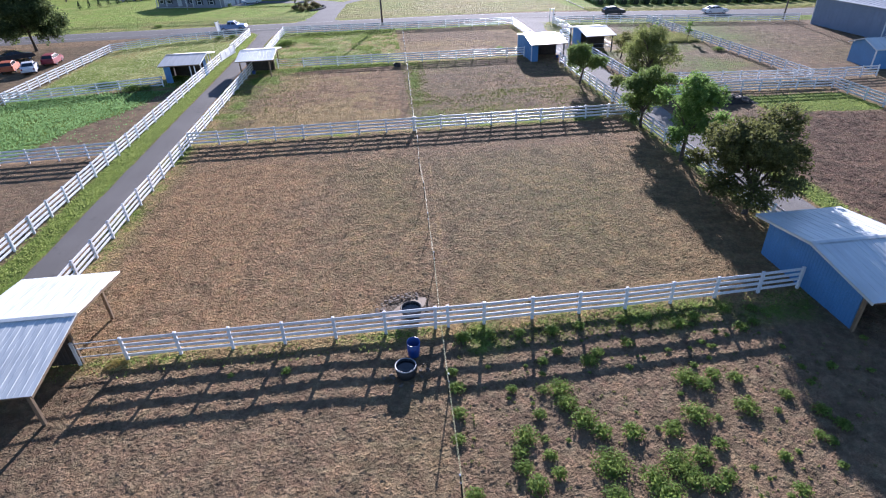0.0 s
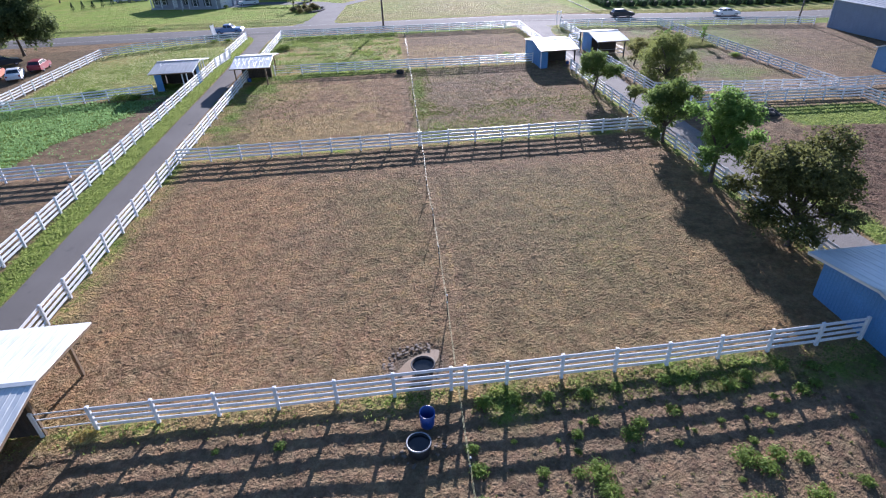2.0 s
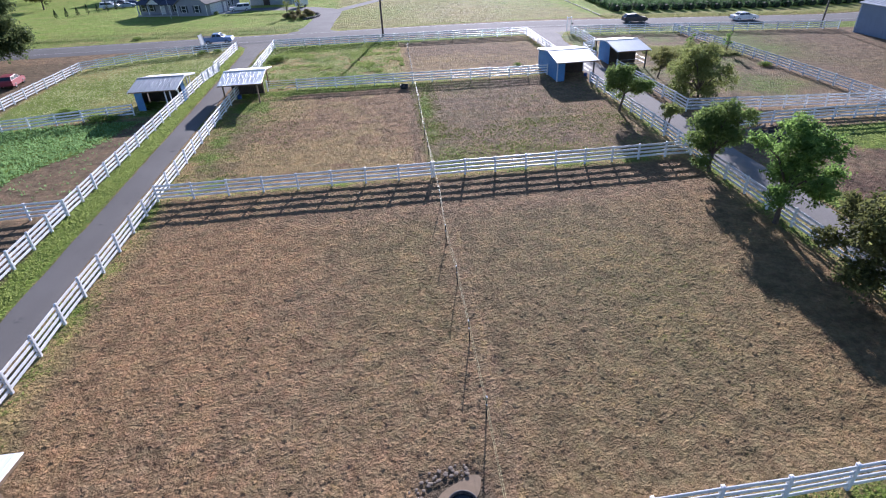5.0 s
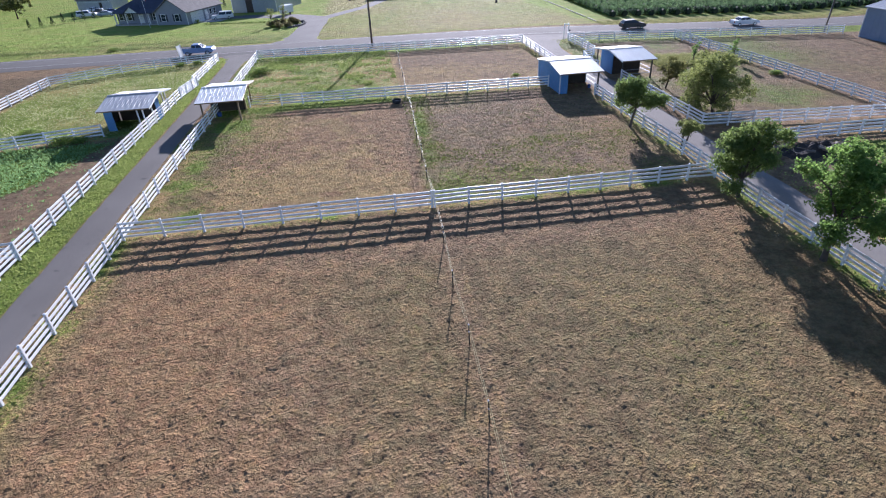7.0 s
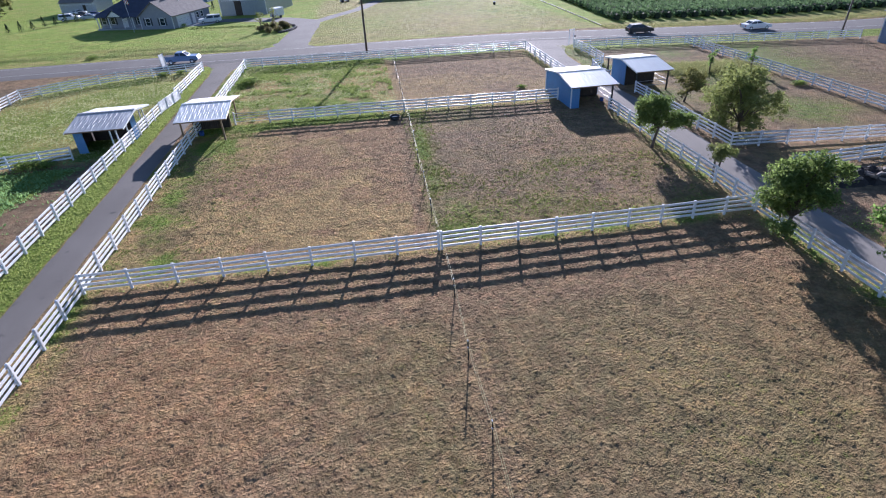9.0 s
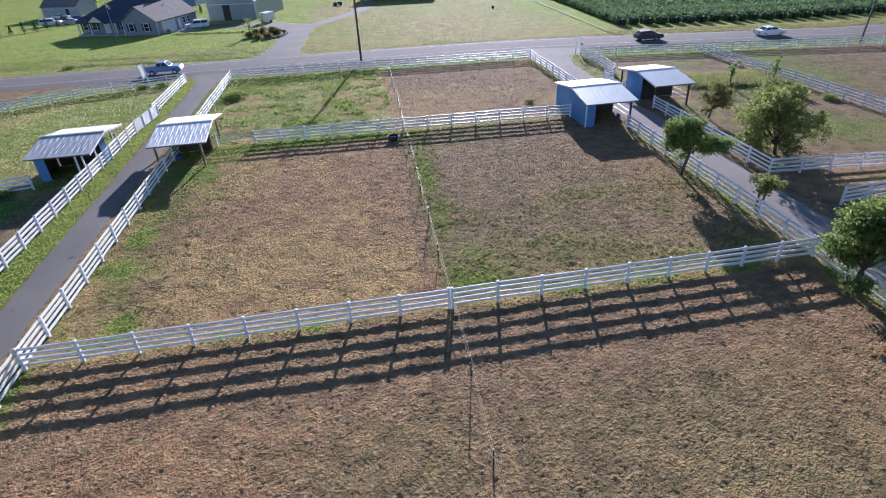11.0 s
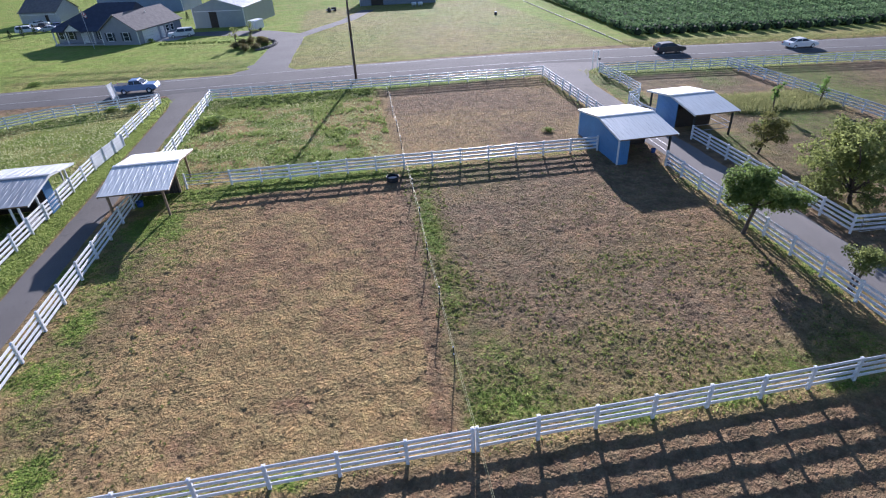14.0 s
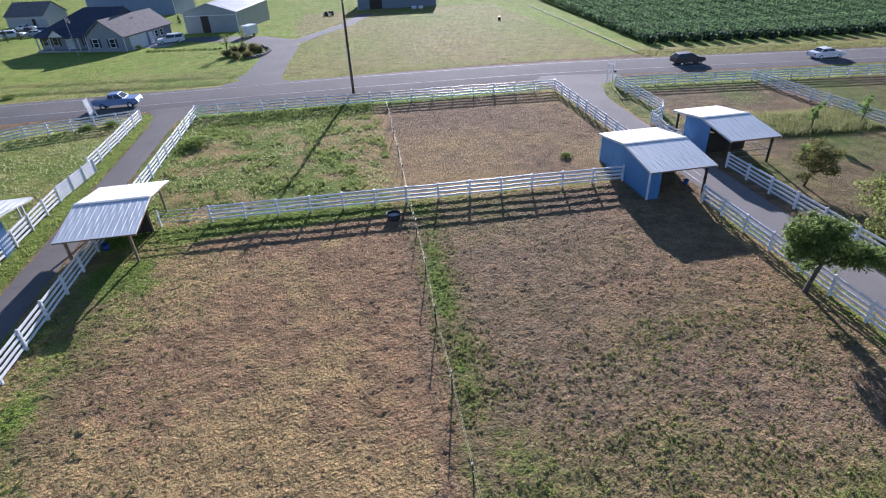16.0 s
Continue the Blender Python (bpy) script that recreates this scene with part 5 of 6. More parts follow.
def house_opposite():
    h = thing("house", "grey sided house with brown and navy roofs and a porch", "house", plan(-43.0, 143.4, -20))
    # local x runs east along the front, y back
    part("wall", gable_wall(Shape(), -8.2, 0, 0, 15.5, 3.0, 2.8, "y").mesh("wall", HOUSE_WALL), h, "grey lap siding wing with a front gable")
    part("wall", Shape().box((-12.7, 8.25, 1.2), (17.0, 11.5, 3.6)).mesh("wall", HOUSE_WALL), h)
    part("roof", gable(Shape(), -8.2, 0, 0, 15.5, 3.05, 2.8, 0.45, "y", 0).mesh("roof", SHINGLE), h, "brown grey shingle roof")
    hip = [(-21.7, 1.9, 2.9), (-4.0, 1.9, 2.9), (-4.0, 14.6, 2.9), (-21.7, 14.6, 2.9), (-13.4, 8.25, 7.2), (-4.2, 8.25, 7.2)]
    hip += [(px, py, pz - 0.18) for px, py, pz in hip[:4]]
    part("roof", Shape().add(hip, [(0, 1, 5, 4), (2, 3, 4, 5), (3, 0, 4), (1, 2, 5), (0, 6, 7, 1), (1, 7, 8, 2), (2, 8, 9, 3), (3, 9, 6, 0), (9, 8, 7, 6)]).mesh("roof", NAVY_ROOF), h, "dark navy shingle hip roof")
    porch = Shape()
    porch.add([(-20.6, 2.4, 3.3), (-8.3, 2.4, 3.3), (-8.3, 0.5, 2.65), (-20.6, 0.5, 2.65), (-20.6, 2.4, 3.15), (-8.3, 2.4, 3.15), (-8.3, 0.5, 2.52), (-20.6, 0.5, 2.52)],
              [(0, 1, 2, 3), (7, 6, 5, 4), (0, 4, 5, 1), (1, 5, 6, 2), (2, 6, 7, 3), (3, 7, 4, 0)])
    part("porch_roof", porch.mesh("porch_roof", NAVY_ROOF), h)
    part("porch_roof", gable(Shape(), -17.4, -13.2, 0.5, 4.6, 2.75, 1.5, 0.3, "y", 0).mesh("porch_gable", NAVY_ROOF), h, "small gable over the porch")
    tri = Shape().add([(-17.3, 0.48, 2.7), (-13.3, 0.48, 2.7), (-15.3, 0.48, 4.1), (-17.3, 0.6, 2.7), (-13.3, 0.6, 2.7), (-15.3, 0.6, 4.1)], [(0, 1, 2), (5, 4, 3), (0, 3, 4, 1), (1, 4, 5, 2), (2, 5, 3, 0)])
    part("gable_face", tri.mesh("gable_face", TRIM), h)
    for x in (-20.3, -17.2, -13.4, -10.8, -8.6):
        part("porch_post", Shape().box((x, 0.7, 1.2), (0.2, 0.2, 2.6)).mesh("porch_post", TRIM), h)
    part("porch_floor", Shape().box((-14.5, 1.45, -0.15), (12.4, 2.0, 0.5)).mesh("porch_floor", CONCRETE), h)
    for x in (-6.3, -2.6):
        opening(h, x, -0.01, 1.55, 1.1, 1.5, "s")
    for x in (-20.0, -17.6, -10.4):
        opening(h, x, 2.49, 1.55, 1.1, 1.5, "s")
    opening(h, -14.3, 2.49, 1.1, 1.1, 2.1, "s", "door")
    opening(h, 0.01, 4.3, 1.15, 4.9, 2.3, "e", "garage_door")
    opening(h, 0.01, 8.3, 1.1, 0.95, 2.1, "e", "door")
    for y in (10.2, 12.0):
        opening(h, 0.01, y, 1.6, 0.9, 1.2, "e", shutters=False)
    for x, y in ((-5.5, 5), (-3.0, 8.5)):
        part("vent_pipe", Shape().tube((x, y, 4.2), (x, y, 5.3), 0.09).mesh("vent_pipe", TRIM), h)
    for x, y in ((0.15, 0), (-8.2, -0.02)):
        part("corner_board", Shape().box((x - 0.1, y, 1.5), (0.16, 0.08, 3.0)).mesh("corner_board", TRIM), h)


house_opposite()
thing("path", "pale concrete apron in front of the garage", "path", plan(-38.8, 148.6, -20), kind="structure", data=Shape().box((-0.5, 0, 0.02), (7.0, 5.5, 0.10)).mesh("path", CONCRETE))
flag = thing("flagpole", "white flagpole with a drooping red and white flag", "flagpole", plan(-51.5, 142.5, 0))
part("pole", Shape().tube((0, 0, -0.1), (-0.2, 0, 7.4), 0.05, 0.03).mesh("pole", TRIM), flag)
cloth = Shape()
for i in range(6):
    for j in range(4):
        cloth.v.append((-0.2 + i * 0.16, 0.10 * math.sin(i * 1.3 + j * 0.5), 7.2 - j * 0.32 - i * 0.13))
cloth.f = [(j + i * 4, j + 1 + i * 4, j + 5 + i * 4, j + 4 + i * 4) for i in range(5) for j in range(3)]
cloth.k = [0 if (q // 1) % 2 else 1 for q in range(15)]
part("cloth", cloth.mesh("cloth", TRIM, plain("flag_red", (0.45, 0.06, 0.07), 0.8)), flag)


def barn(label, x, y, turn, w, d, h, rise, wall, roof, along, door=None, name="barn"):
    b = thing(name, label, "barn", plan(x, y, turn))
    part("wall", gable_wall(Shape(), 0, w, 0, d, h, rise, along).mesh("wall", wall), b, "ribbed steel walls")
    part("roof", gable(Shape(), 0, w, 0, d, h + 0.04, rise, 0.35, along, 0, 0.12).mesh("roof", roof), b)
    n = int(w / 0.9)
    ribs = Shape()
    for i in range(n + 1):
        xx = w * i / n
        top = h + (rise * (1 - abs(xx - w / 2) / (w / 2)) if along == "y" else 0)
        ribs.box((xx, -0.012, top / 2), (0.06, 0.024, top))
    part("wall_rib", ribs.mesh("wall_rib", wall), b)
    roof_ribs = Shape()
    if along == "x":
        for i in range(int(w / 0.9) + 1):
            xx = w * i / int(w / 0.9)
            slope = math.atan2(rise, d / 2)
            roof_ribs.box((xx, d / 4, h + rise / 2 + 0.05), (0.06, math.hypot(d / 2, rise), 0.05), Matrix.Rotation(slope, 4, "X"))
    else:
        for i in range(int(d / 0.9) + 1):
            yy = d * i / int(d / 0.9)
            slope = math.atan2(rise, w / 2)
            for sgn in (-1, 1):
                roof_ribs.box((w / 2 + sgn * w / 4, yy, h + rise / 2 + 0.05), (math.hypot(w / 2, rise), 0.06, 0.05), Matrix.Rotation(sgn * slope, 4, "Y"))
    part("roof_rib", roof_ribs.mesh("roof_rib", roof), b)
    if door:
        dx, dw, dh = door
        # no opening is cut: a flat dark panel paints the dim inside
        part("doorway", Shape().box((dx, -0.03, dh / 2), (dw, 0.05, dh)).mesh("doorway", DARK_WOOD), b, "dark panel painted as the shade inside a doorway")
        part("sliding_door", Shape().box((dx + dw * 0.5 + 1.7, -0.07, dh / 2), (3.4, 0.06, dh)).mesh("sliding_door", wall), b)
        part("door_track", Shape().box((w / 2, -0.09, dh + 0.12), (w * 0.92, 0.1, 0.14)).mesh("door_track", TRIM), b)
    for xx in (0, w):
        part("corner_trim", Shape().box((xx, 0, h / 2), (0.14, 0.14, h)).mesh("corner_trim", TRIM), b)
    return b


barn("pale sage steel barn with a sliding door", -36.3, 165.2, -13, 12.4, 22, 4.4, 1.9, BARN_WALL, PALE_ROOF, "y", (4.9, 1.9, 3.6))
barn("slate blue steel barn with a pale ribbed roof", 77.0, 77.6, -90, 16, 22, 4.6, 2.6, BARN_BLUE, PALE_ROOF, "x")
barn("small blue shed beside the eastern paddock", 60.6, 44.2, -8, 6, 5, 2.5, 0.8, BLUE, ROOF, "x", name="shed")
barn("dark fronted shop building across the field", 4.5, 190.5, -6, 22, 14, 5.0, 1.6, plain("shop_wall", (0.22, 0.25, 0.30), 0.6), PALE_ROOF, "x", (5, 3.5, 3.4))
barn("white bungalow behind the parked cars", -92, 204, -14, 11, 10, 3.0, 2.9, plain("off_white_wall", (0.52, 0.53, 0.55), 0.7), SHINGLE, "x", (8, 1.0, 2.1), name="bungalow")
barn("long blue grey machine shed behind the house", -74, 214, -12, 26, 14, 5.5, 1.5, BARN_BLUE, PALE_ROOF, "x", name="machine_shed")

quad = thing("garden_tractor", "small dark garden tractor standing on the grass", "tractor", plan(-3.8, 182.8, 20))
part("hood", Shape().box((0.7, 0, 0.75), (1.3, 0.7, 0.6), bevel=0.12).mesh("hood", RUBBER), quad)
part("deck", Shape().box((-0.3, 0, 0.45), (2.4, 0.9, 0.2), bevel=0.06).mesh("deck", TRIM), quad)
part("seat", Shape().box((-0.6, 0, 0.85), (0.55, 0.55, 0.5), bevel=0.1).mesh("seat", RUBBER), quad)
for fx, r in ((0.9, 0.28), (-0.8, 0.42)):
    for sg in (-1, 1):
        part("wheel", Shape().tube((fx, sg * 0.42, r), (fx, sg * 0.7, r), r, n=14).mesh("wheel", RUBBER), quad)
for bx in (19.0, 20.8):
    t = thing("propane_tank", "white tank standing before the shop", "tank", plan(bx, 180.7, 10), group="white tanks before the shop")
    part("shell", Shape().tube((-0.6, 0, 0.75), (0.6, 0, 0.75), 0.42, n=14).mesh("shell", TRIM, smooth=True), t)
    for fx in (-0.4, 0.4):
        part("foot", Shape().box((fx, 0, 0.2), (0.14, 0.6, 0.45)).mesh("foot", STEEL), t)
stump = thing("barrel", "dark barrel standing in the dry field", "barrel", plan(34.4, 150.5, 0))
part("wall", Shape().lathe([(0.0, 0.0), (0.28, 0.0), (0.32, 0.35), (0.28, 0.7), (0.0, 0.7)], 14).mesh("wall", RUBBER, smooth=True), stump)
part("lid", Shape().lathe([(0.0, 0.75), (0.26, 0.74), (0.29, 0.68)], 14).mesh("lid", TRIM, smooth=True), stump)

trailer = thing("cargo_trailer", "small white enclosed cargo trailer", "trailer", plan(-20.6, 152.5, 62))
part("box", Shape().box((0, 0, 1.35), (3.6, 2.0, 1.9), bevel=0.15).mesh("box", TRIM), trailer)
part("wheel", Shape().tube((0, -1.08, 0.32), (0, -0.85, 0.32), 0.32, n=14).mesh("wheel", RUBBER), trailer)
part("wheel", Shape().tube((0, 0.85, 0.32), (0, 1.08, 0.32), 0.32, n=14).mesh("wheel", RUBBER), trailer)
part("drawbar", Shape().box((2.4, 0, 0.45), (1.4, 0.1, 0.1)).mesh("drawbar", STEEL), trailer)


# ---- vehicles ----
def paint(name, colour):
    m = plain(name, colour, 0.5, vary=0.05, relief=0)
    m.node_tree.nodes["Principled BSDF"].inputs["Coat Weight"].default_value = 0.15
    return m


LAMP = plain("lamp_lens", (0.30, 0.30, 0.29), 0.3)
TAIL = plain("red_lamp_lens", (0.35, 0.02, 0.02), 0.2)
RIM = plain("alloy_rim", (0.5, 0.5, 0.52), 0.3, metal=0.8)
FORMS = {  # length, width, body outline, glass-house outline (x, z)
    "sedan": (4.8, 1.84, [(-2.4, 0.35), (-2.38, 0.75), (-2.25, 0.93), (-1.45, 0.98), (1.0, 0.98), (2.15, 0.82), (2.38, 0.62), (2.4, 0.35), (1.9, 0.24), (-1.9, 0.24)],
              [(-1.75, 0.96), (-1.0, 1.40), (0.15, 1.43), (1.15, 0.96)]),
    "hatch": (4.4, 1.80, [(-2.2, 0.36), (-2.18, 0.85), (-2.1, 1.0), (0.95, 1.0), (1.95, 0.86), (2.18, 0.64), (2.2, 0.36), (1.7, 0.25), (-1.7, 0.25)],
              [(-2.08, 0.98), (-1.6, 1.46), (0.1, 1.50), (1.1, 0.98)]),
    "wagon": (5.4, 2.0, [(-2.7, 0.5), (-2.68, 1.0), (-2.62, 1.12), (1.1, 1.12), (2.45, 1.05), (2.68, 0.8), (2.7, 0.5), (2.1, 0.38), (-2.1, 0.38)],
              [(-2.6, 1.10), (-2.42, 1.84), (0.45, 1.86), (1.3, 1.10)]),
    "pickup": (5.3, 1.9, [(-2.65, 0.55), (-2.65, 1.12), (-0.6, 1.12), (1.0, 1.12), (2.45, 1.04), (2.63, 0.8), (2.65, 0.5), (2.0, 0.4), (-2.0, 0.4)],
               [(-0.85, 1.10), (-0.65, 1.66), (0.45, 1.68), (1.2, 1.10)]),
}


def vehicle(label, form, colour_mat, x, y, turn, name="car", lower=None):
    length, width, body, house = FORMS[form]
    v = thing(name, label, "car" if name == "car" else "pickup truck", plan(x, y, turn) @ Matrix.Translation((0, 0, 0.05)))

    def drawn(outline, w0, w1, mat, nm):
        s = Shape().prism(outline, -0.5, 0.5)
        zs = [p[2] for p in s.v]
        lo, hi = min(zs), max(zs)
        s.v = [(px, py * (w0 + (w1 - w0) * (pz - lo) / (hi - lo)), pz) for px, py, pz in s.v]
        return s.mesh(nm, mat)

    part("body", drawn(body, width, width * 0.97, colour_mat, "body"), v)
    part("cabin", drawn(house, width * 0.93, width * 0.74, colour_mat, "cabin"), v)
    (ax, az), (bx, bz), (cx, cz), (dx, dz) = house
    up = lambda p, q, f: (p[0] + (q[0] - p[0]) * f, p[1] + (q[1] - p[1]) * f)  # noqa: E731
    side = [up((ax, az), (dx, dz), 0.09), up((bx, bz), (ax, az), 0.18), up((cx, cz), (dx, dz), 0.18), up((dx, dz), (ax, az), 0.11)]
    side = [(px, min(pz, cz - 0.1) if pz > az + 0.1 else az + 0.06) for px, pz in side]
    mid = (side[1][0] + side[2][0]) / 2
    front = [(mid + 0.05, side[0][1]), (mid + 0.05, side[1][1]), side[2], side[3]]
    rear = [side[0], side[1], (mid - 0.05, side[1][1]), (mid - 0.05, side[0][1])]
    for sg in (-1, 1):
        for q in (front, rear):
            s = Shape()
            for off in (0.0, 0.012):
                for px, pz in q:
                    w = (width * 0.93 + (width * 0.74 - width * 0.93) * (pz - az) / (cz - az)) / 2
                    s.v.append((px, sg * (w + off), pz))
            s.f = [(0, 1, 2, 3), (7, 6, 5, 4), (0, 4, 5, 1), (1, 5, 6, 2), (2, 6, 7, 3), (3, 7, 4, 0)]
            s.k = [0] * 6
            part("side_window", s.mesh("side_window", GLASS), v)
    for (p, q), nm in ((((dx, dz), (cx, cz)), "windscreen"), (((ax, az), (bx, bz)), "rear_window")):
        a, b = up(p, q, 0.12), up(p, q, 0.88)
        n = Vector((q[1] - p[1], 0, -(q[0] - p[0]))).normalized() * (0.012 if nm == "windscreen" else -0.012)
        s = Shape()
        for off in (0, 1):
            for (px, pz), w in ((a, width * 0.40), (b, width * 0.33)):
                s.v += [(px + n.x * off, -w, pz + n.z * off), (px + n.x * off, w, pz + n.z * off)]
        s.f, s.k = [(0, 1, 3, 2), (4, 6, 7, 5), (0, 4, 5, 1), (2, 3, 7, 6), (0, 2, 6, 4), (1, 5, 7, 3)], [0] * 6
        part(nm, s.mesh(nm, GLASS), v)
    r = 0.33 if form in ("sedan", "hatch") else 0.38
    for fx in (-length * 0.29, length * 0.31):
        for sg in (-1, 1):
            t = Shape().lathe([(r * 0.6, -0.11), (r * 0.93, -0.11), (r, -0.06), (r, 0.06), (r * 0.93, 0.11), (r * 0.6, 0.11)], 16, pose(fx, sg * (width / 2 - 0.1), r - 0.05, 90))
            w = part("wheel", t.mesh("wheel", RUBBER, smooth=True), v)
            part("rim", Shape().lathe([(0.0, 0.05), (r * 0.5, 0.085), (r * 0.62, 0.09), (r * 0.62, -0.09), (r * 0.5, -0.085), (0.0, -0.05)], 12, pose(fx, sg * (width / 2 - 0.1), r - 0.05, 90)).mesh("rim", RIM), w)
    for sg in (-1, 1):
        part("headlight", Shape().box((length / 2 - 0.03, sg * width * 0.36, body[-3][1] + 0.12), (0.1, 0.34, 0.14), bevel=0.03).mesh("headlight", LAMP), v)
        part("tail_light", Shape().box((-length / 2 + 0.02, sg * width * 0.41, body[1][1] - 0.02), (0.08, 0.2, 0.22), bevel=0.02).mesh("tail_light", TAIL), v)
        part("mirror", Shape().box((dx - 0.2, sg * (width / 2 + 0.06), dz + 0.08), (0.12, 0.18, 0.13), bevel=0.03).mesh("mirror", colour_mat), v)
    if form == "pickup":
        part("truck_bed", Shape().box((-1.65, 0, 1.13), (1.75, width * 0.8, 0.04)).mesh("truck_bed", RUBBER), v, "dark open load bed")
    return v


CAR_WHITE, CAR_BLACK, CAR_SILVER = paint("white_car_paint", (0.72, 0.73, 0.74)), paint("black_car_paint", (0.02, 0.022, 0.028)), paint("silver_car_paint", (0.42, 0.47, 0.52))
vehicle("white sedan driving on the country road", "sedan", CAR_WHITE, 66.9, 92.6, -2.3)
vehicle("dark hatchback driving on the country road", "hatch", CAR_BLACK, 46.0, 94.0, -2.6)
vehicle("pale blue grey pickup truck on the road", "pickup", paint("sky_blue_car_paint", (0.12, 0.22, 0.42)), -29.6, 95.5, -1, name="pickup_truck")
vehicle("white utility wagon parked by the garage", "wagon", CAR_WHITE, -36.3, 150.4, 192)
vehicle("orange utility vehicle parked on gravel", "hatch", paint("orange_car_paint", (0.55, 0.12, 0.04)), -56.0, 68.4, 108)
vehicle("white sedan parked beside the fence", "sedan", CAR_WHITE, -52.6, 67.2, 112)
vehicle("dark red utility vehicle parked beside the fence", "hatch", paint("dark_red_car_paint", (0.30, 0.03, 0.04)), -51.9, 72.4, 98)
vehicle("dark sedan parked under the tree", "sedan", CAR_BLACK, -59.4, 76.8, 40)
vehicle("white pickup parked by the bungalow", "wagon", CAR_WHITE, -81, 182, 10)
vehicle("dark blue car parked by the bungalow", "sedan", paint("navy_car_paint", (0.03, 0.06, 0.18)), -76.5, 189, 12)
vehicle("silver car parked by the bungalow", "sedan", CAR_SILVER, -76, 183, 8)

vehicle("dark pickup parked by the bungalow", "pickup", CAR_BLACK, -80, 188, 14, name="pickup_truck")
vehicle("white sedan parked by the bungalow", "sedan", CAR_WHITE, -84, 196, 12)

# ---- planting across the road ----
for i in range(12):
    s, r2 = Shape(), random.Random(50 + i)
    m = plan(-85.5 + i * 1.4, 158 + i * 3.1, r2.uniform(0, 360)) if i < 7 else plan(-52 + (i - 7) * 3.2, 178 + (i - 7) * 2.4, r2.uniform(0, 360))
    c = thing("conifer", "small dark conifer in a row on the lawn", "tree", m, group="row of small conifers")
    tall = r2.uniform(1.9, 2.6)
    for q in range(420):
        f = r2.random() ** 0.7
        a, rr = r2.uniform(0, math.tau), 0.75 * (1 - f) * r2.uniform(0.5, 1.1) + 0.05
        p = Vector((rr * math.cos(a), rr * math.sin(a), 0.15 + tall * f))
        t = Vector((math.cos(a), math.sin(a), -0.35)).normalized() * 0.16
        w = Vector((-math.sin(a), math.cos(a), 0)) * 0.06
        s.add([p - w, p + t, p + w, p + Vector((0, 0, 0.1))], [(0, 1, 2), (0, 2, 3)])
    part("crown", s.mesh("crown", CONIFER), c)
    part("trunk", Shape().tube((0, 0, -0.1), (0, 0, tall * 0.9), 0.06, 0.02, 6).mesh("trunk", BARK), c)

DRY_SHRUB = weed_mesh(14, 0.6, 0.5, 420)
DRY_SHRUB.materials[0] = DRY_WEED
ROCK = plain("garden_rock", (0.16, 0.14, 0.12), 0.9, vary=0.4)
for i in range(26):
    a = i * 0.9
    x, y = -19.0 + 3.6 * math.cos(a) * rng.uniform(0.4, 1), 129 + 6.5 * math.sin(a) * rng.uniform(0.4, 1)
    k = rng.choice((0, 1, 3))
    if i % 5 < 3:
        thing("shrub", "straggling brown and olive shrub among the rocks of the island", "shrub", pose(x, y, float(gz(x, y)), 0, 0, rng.uniform(0, 360)) @ Matrix.Diagonal((1.5, 1.5, rng.uniform(1.6, 3.0), 1)), group="shrubs of the island", data=DRY_SHRUB)
    else:
        weed(x, y, k, rng.uniform(0.8, 1.4), rng, "plants of the island", "low leafy plant among the rocks of the island")
for i in range(22):
    a = i / 22 * 2.6 - 1.2
    g = Shape().lathe([(0.0, -0.1), (0.35, -0.05), (0.42, 0.12), (0.28, 0.3), (0.0, 0.36)], 7)
    thing("garden_rock", "rough brown rock edging the planting island", "rock", plan(-18.8 + 4.2 * math.cos(a), 129.5 + 7.0 * math.sin(a), i * 50) @ Matrix.Diagonal((rng.uniform(0.8, 1.6), rng.uniform(0.7, 1.3), rng.uniform(0.7, 1.3), 1)),
          group="rocks round the island", data=g.mesh("garden_rock", ROCK, smooth=True))
for i in range(15):
    weed(-38.2 + i * 1.0, 140.5 - i * 0.28 + rng.uniform(-0.15, 0.15), 2, rng.uniform(1.2, 1.9), rng, "row of edging shrubs", "small round shrub edging the dark driveway")
tree("thin young tree in the planting island", -19.5, 134.5, 4.2, 0.8, 1.4, LEAF_OLIVE, 61, 170, 0.12, boughs=5, clump=0.4)
tree("thin young tree in the planting island", -21.5, 128.5, 4.0, 0.8, 1.2, LEAF_OLIVE, 62, 170, 0.12, boughs=5, clump=0.4)
tree("dark tree behind the bungalow", -62, 222, 9, 5, 2, LEAF_DARK, 64, 2500, 0.5, boughs=12, clump=0.9)
tree("dark tree behind the bungalow", -118, 214, 11, 6, 2, LEAF_DARK, 65, 2500, 0.5, boughs=12, clump=0.9)
tree("dark tree behind the bungalow", -104, 190, 9, 5, 2, LEAF_DARK, 66, 2500, 0.5, boughs=12, clump=0.9)
thing("weed", "low flowering red shrub beside the garage", "shrub", plan(-41.2, 145.2, 0) @ Matrix.Diagonal((1.5, 1.5, 1.5, 1)), data=weed_mesh(9, 0.6, 0.5, 300))

# vines: rows that run back from the road
VINE_LEAF = leafy("vine_leaves", (0.105, 0.19, 0.085), (0.25, 0.37, 0.17), 0.8, 0.45, 0.05)


